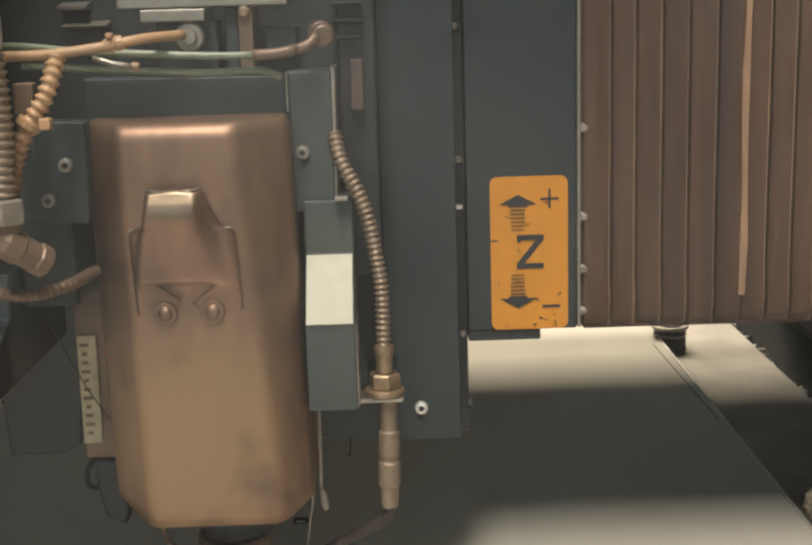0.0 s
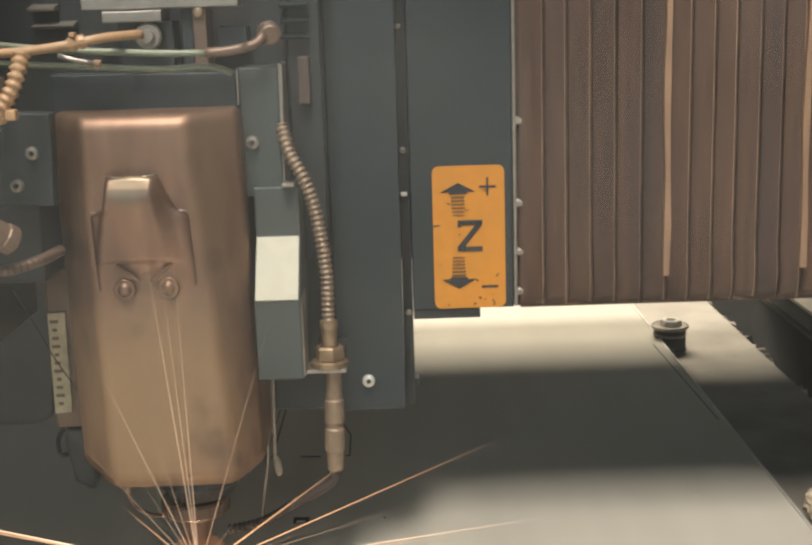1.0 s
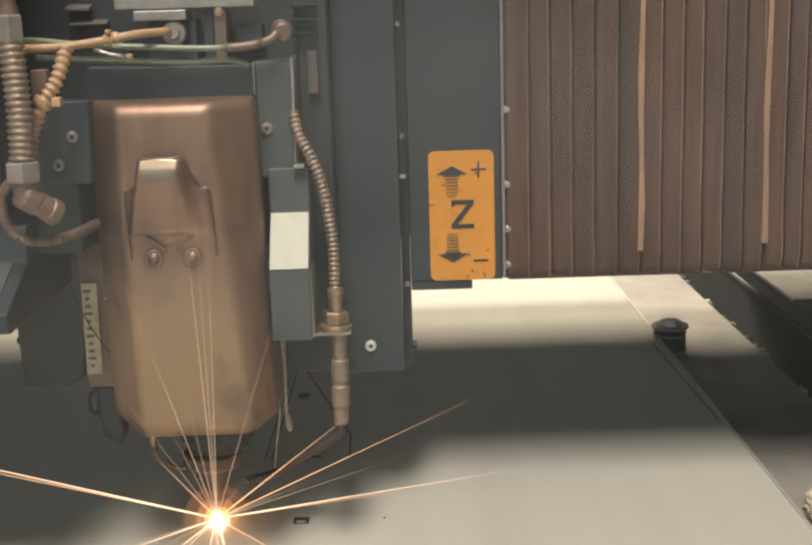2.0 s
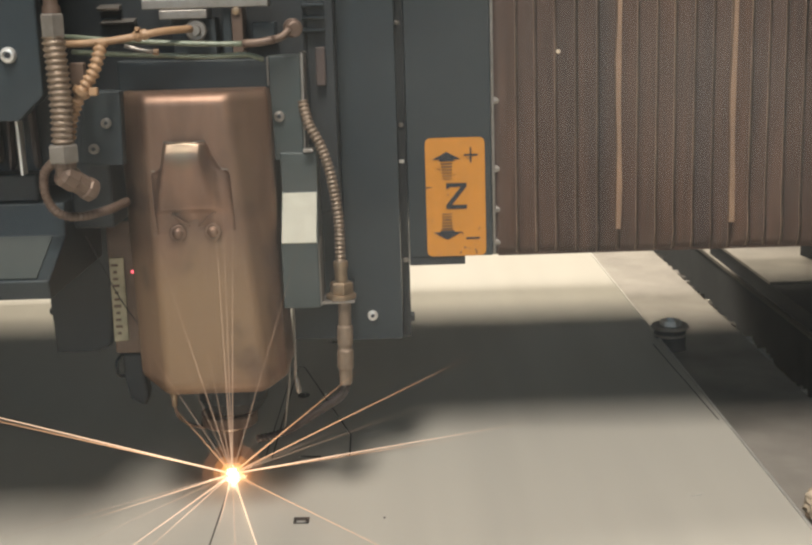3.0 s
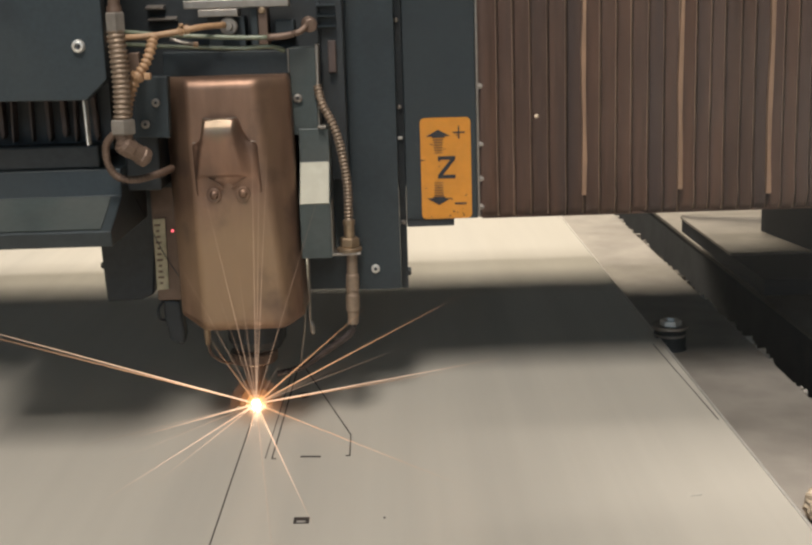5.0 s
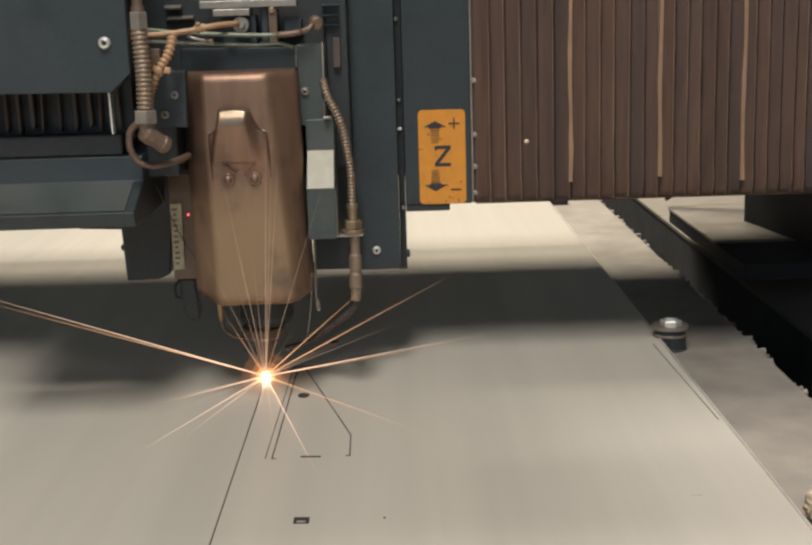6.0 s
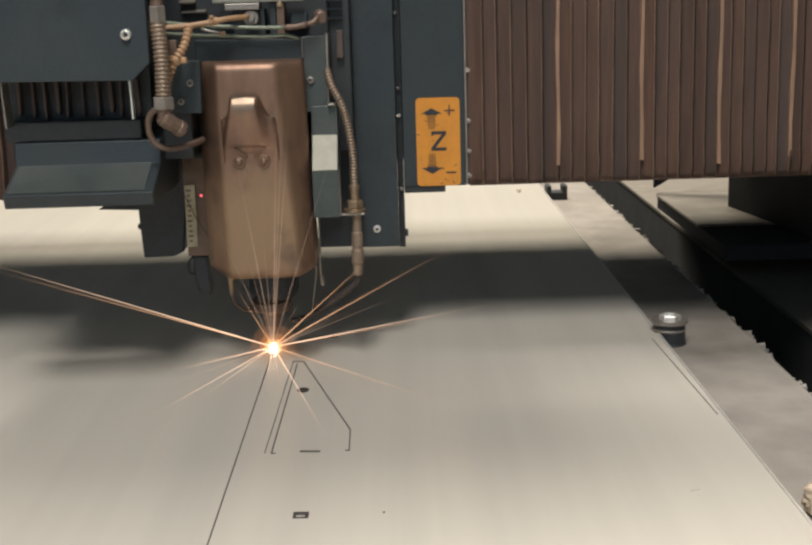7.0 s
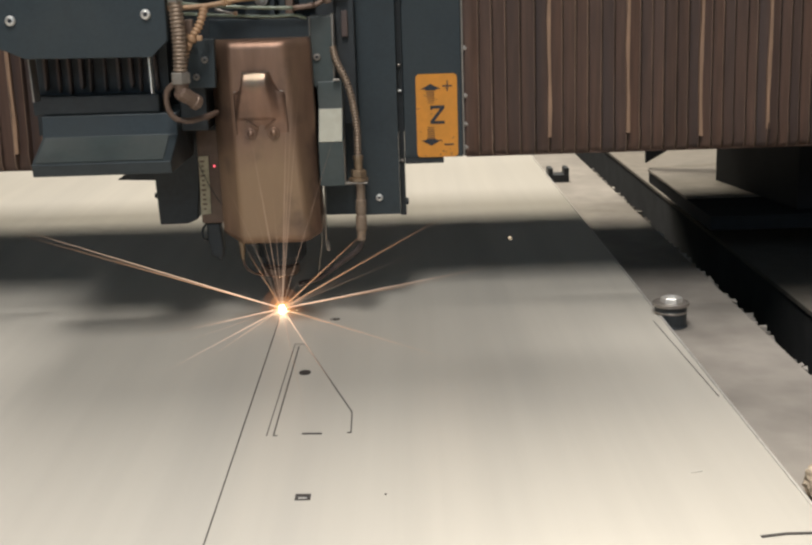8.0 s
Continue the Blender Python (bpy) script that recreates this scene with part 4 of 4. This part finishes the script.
def sparks():
    s = thing("glare_burst", "white-hot cutting point with its lens glare built as orange streaks", "sparks")
    core = bmesh.new()
    bmesh.ops.create_icosphere(core, subdivisions=3, radius=0.0042, matrix=Matrix.Translation(SPARK + Vector((0, -0.003, 0.004))))
    part("hot_point", core, glow("white_hot_melt", (1.0, 0.80, 0.52), 60.0, 1.0), s, "white-hot melt", smooth=True)
    # glowing shells stand for the bloom around the hot point
    for r, p, cv, col in ((0.0064, 5.0, 0.32, (1.0, 0.62, 0.25)), (0.0105, 2.6, 0.20, (1.0, 0.45, 0.15)), (0.0170, 1.7, 0.09, (1.0, 0.38, 0.11)), (0.027, 1.4, 0.035, (1.0, 0.37, 0.13))):
        bm = bmesh.new()
        bmesh.ops.create_icosphere(bm, subdivisions=3, radius=r, matrix=Matrix.Translation(SPARK + Vector((0, -0.003, 0.004))))
        ob = part("bloom_shell", bm, glow("bloom_shell", col, p, cv), s, smooth=True)
        ob.visible_shadow = False
    # star rays of lens glare at the cut, built as glowing streaks
    hot = streak("hot_glare", (1.0, 0.66, 0.44), 1.9, 0.72)
    warm = streak("orange_glare", (1.0, 0.52, 0.26), 1.7, 0.70)
    faint = streak("faint_glare", (1.0, 0.66, 0.44), 0.9, 0.42)
    root = SPARK + Vector((0, -0.004, 0.004))

    def ray(end, width, mat):
        d = Vector(end) * 1.12
        n = d.length
        bm = bmesh.new()
        rings = []
        for k in range(9):
            t = k / 8
            w = width * 0.62 * (1 - 0.72 * t)
            rings.append([bm.verts.new((n * t, w * math.cos(a), w * math.sin(a))) for a in (0, 1.571, 3.142, 4.712)])
        for a, b in zip(rings, rings[1:]):
            for i in range(4):
                bm.faces.new((a[i], a[(i + 1) % 4], b[(i + 1) % 4], b[i]))
        ob = part("glare_ray", bm, mat, s)
        ob.matrix_local = Matrix.Translation(root) @ d.to_track_quat("X", "Z").to_matrix().to_4x4()
        ob.visible_shadow = False

    for end, w, m in (((-0.268, -0.115, 0.128), 0.0011, hot), ((-0.268, -0.108, 0.120), 0.0007, warm), ((0.236, -0.047, 0.052), 0.0009, hot), ((0.200, -0.038, 0.040), 0.0005, warm),
                      ((0.192, -0.114, 0.127), 0.0007, warm), ((0.111, -0.104, 0.116), 0.0009, warm), ((0.106, -0.054, 0.060), 0.0005, faint), ((-0.098, -0.098, 0.004), 0.0009, hot),
                      ((-0.168, -0.136, 0.004), 0.0006, faint), ((-0.092, -0.242, 0.004), 0.0008, hot), ((-0.055, -0.200, 0.004), 0.0006, hot), ((0.005, -0.127, 0.004), 0.0010, hot),
                      ((0.027, -0.111, 0.004), 0.0006, warm), ((0.075, -0.308, 0.004), 0.0009, hot), ((0.182, -0.230, 0.004), 0.0006, warm), ((0.065, -0.467, 0.004), 0.0005, faint),
                      ((-0.030, -0.233, 0.203), 0.0005, faint), ((0.008, -0.309, 0.269), 0.0006, faint), ((-0.005, -0.186, 0.162), 0.0004, faint), ((0.017, -0.201, 0.175), 0.0005, faint),
                      ((0.055, -0.379, 0.329), 0.0006, faint), ((0.058, -0.362, 0.315), 0.0005, faint), ((0.061, -0.345, 0.300), 0.0006, faint), ((0.096, -0.308, 0.268), 0.0005, faint),
                      ((0.150, -0.105, 0.105), 0.0005, faint), ((0.165, -0.080, 0.082), 0.0005, faint), ((-0.130, -0.060, 0.062), 0.0005, faint), ((-0.120, -0.180, 0.004), 0.0005, faint), ((0.130, -0.190, 0.004), 0.0004, faint), ((-0.024, -0.110, 0.096), 0.0007, warm), ((0.047, -0.097, 0.085), 0.0005, faint)):
        ray(end, w, m)
    k = thing("fresh_kerf", "thin dark laser cut running behind the cutting point", "cut")
    part("slit", flat([(-0.1556, -0.55), (-0.1546, -0.55), (-0.1546, 1.0498), (-0.1556, 1.0498)], 0.0006, 0.0005), KERF, k)
    return [s, k]


def smoke_veil(name):
    """Thin smoke: lit by the lamps, dense in its middle and nothing at its rim."""
    m = bpy.data.materials.new(name)
    m.use_nodes = True
    nt = m.node_tree
    nt.nodes.clear()
    out, di, tl, tr, both, mx, tc, no, gr, mul, rng = (nt.nodes.new("ShaderNode" + k) for k in (
        "OutputMaterial", "BsdfDiffuse", "BsdfTranslucent", "BsdfTransparent", "MixShader", "MixShader", "TexCoord", "TexNoise", "TexGradient", "Math", "MapRange"))
    di.inputs[0].default_value = tl.inputs[0].default_value = (0.70, 0.72, 0.70, 1)
    gr.gradient_type = "QUADRATIC_SPHERE"
    no.inputs["Scale"].default_value, no.inputs["Detail"].default_value = 2.6, 4
    rng.inputs[1].default_value, rng.inputs[2].default_value, rng.inputs[4].default_value = 0.26, 0.75, 0.11
    mul.operation = "MULTIPLY"
    link = nt.links.new
    link(tc.outputs["Object"], gr.inputs[0])
    link(tc.outputs["Object"], no.inputs["Vector"])
    link(no.outputs[0], rng.inputs[0])
    link(rng.outputs[0], mul.inputs[0])
    link(gr.outputs["Fac"], mul.inputs[1])
    link(di.outputs[0], both.inputs[1])
    link(tl.outputs[0], both.inputs[2])
    both.inputs[0].default_value = 0.5
    link(mul.outputs[0], mx.inputs[0])
    link(tr.outputs[0], mx.inputs[1])
    link(both.outputs[0], mx.inputs[2])
    link(mx.outputs[0], out.inputs[0])
    return m


def smoke():
    """Rolling sheets of cutting smoke, each a curled rigid piece."""
    veil, made = smoke_veil("cutting_smoke"), []
    for k, (sx, sz) in enumerate(((0.75, 0.46), (0.62, 0.40))):
        bm = bmesh.new()
        rows = []
        for i in range(17):
            rows.append([])
            for j in range(17):
                x, z = i / 8 - 1, j / 8 - 1
                rows[-1].append(bm.verts.new((x, 0.18 * math.sin(2.1 * x + k) * math.cos(1.7 * z) + 0.12 * noise.noise((x * 1.5, z * 1.5, k * 3.1)), z)))
        for a, b in zip(rows, rows[1:]):
            for q in range(16):
                bm.faces.new((a[q], b[q], b[q + 1], a[q + 1]))
        w = thing("smoke_wisp", "thin bluish cutting smoke drifting in front of the carriage", "smoke", "smoke of the cut")
        v = part("veil", bm, veil, w, smooth=True)
        v.scale = (sx, 0.22, sz)
        made.append(w)
    return made


def fleck():
    bm = bmesh.new()
    bmesh.ops.create_icosphere(bm, subdivisions=2, radius=0.0019)
    for v in bm.verts:
        v.co *= 1 + 0.4 * noise.noise(v.co * 700)
    return tagged(part("dust_fleck", bm, SLAG), "pale fleck of ash drifting down through the air", "dust")


table()
sheet()
pegs()
GANTRY = gantry()
BELLOWS = [bellows(0.0880, 96, "brown pleated bellows cover with worn pale fold edges"),
           bellows(-0.4480, 60, "brown pleated bellows cover beside the large cover plate", -1, 1)]
GLARE, SLIT = sparks()
CARRIED = [carriage(), cutting_head(), *conduits(), SLIT, *BELLOWS]


FLECK = fleck()
SMOKE = smoke()


def motions():
    walk(FLECK, [(t, pose(x, 1.0 if t < 7 else 1.0 + 0.1 * (t - 7), Z0 + z, 0, 20 * t, 0)) for t, x, z in
                 [(0.0, 0.166, 0.450), (3.0, 0.1310, 0.3672), (3.5, 0.1267, 0.3498), (4.5, 0.1179, 0.3247), (6.5, 0.1021, 0.2781), (8.0, 0.0988, 0.1782)]])
    # the smoke of the first cut drifts off past the rail
    for ob, x, y, z, late in zip(SMOKE, (-0.02, -0.16), (0.58, 0.64), (0.40, 0.34), (1.25, 1.05)):
        walk(ob, [(t, pose(x + late * u, y + 0.5 * u, Z0 + z - 0.06 * u, 0, 14 * u, 0)) for t, u in
                  ((0.0, 0.0), (1.5, 0.04), (3.0, 0.16), (4.0, 0.36), (5.0, 0.62), (6.0, 0.86), (7.0, 1.08), (8.0, 1.3))])
    walk(GANTRY, [(t, pose(0, y, Z0)) for t, x, y in TRAVEL])
    # the beam is off at first; the burst then comes up through the cut
    walk(GLARE, [(t, pose(x, y, Z0 - (0.5 if t < 0.05 else 0))) for t, x, y in TRAVEL])
    for ob in CARRIED:
        walk(ob, [(t, pose(x, y, Z0)) for t, x, y in TRAVEL])


motions()
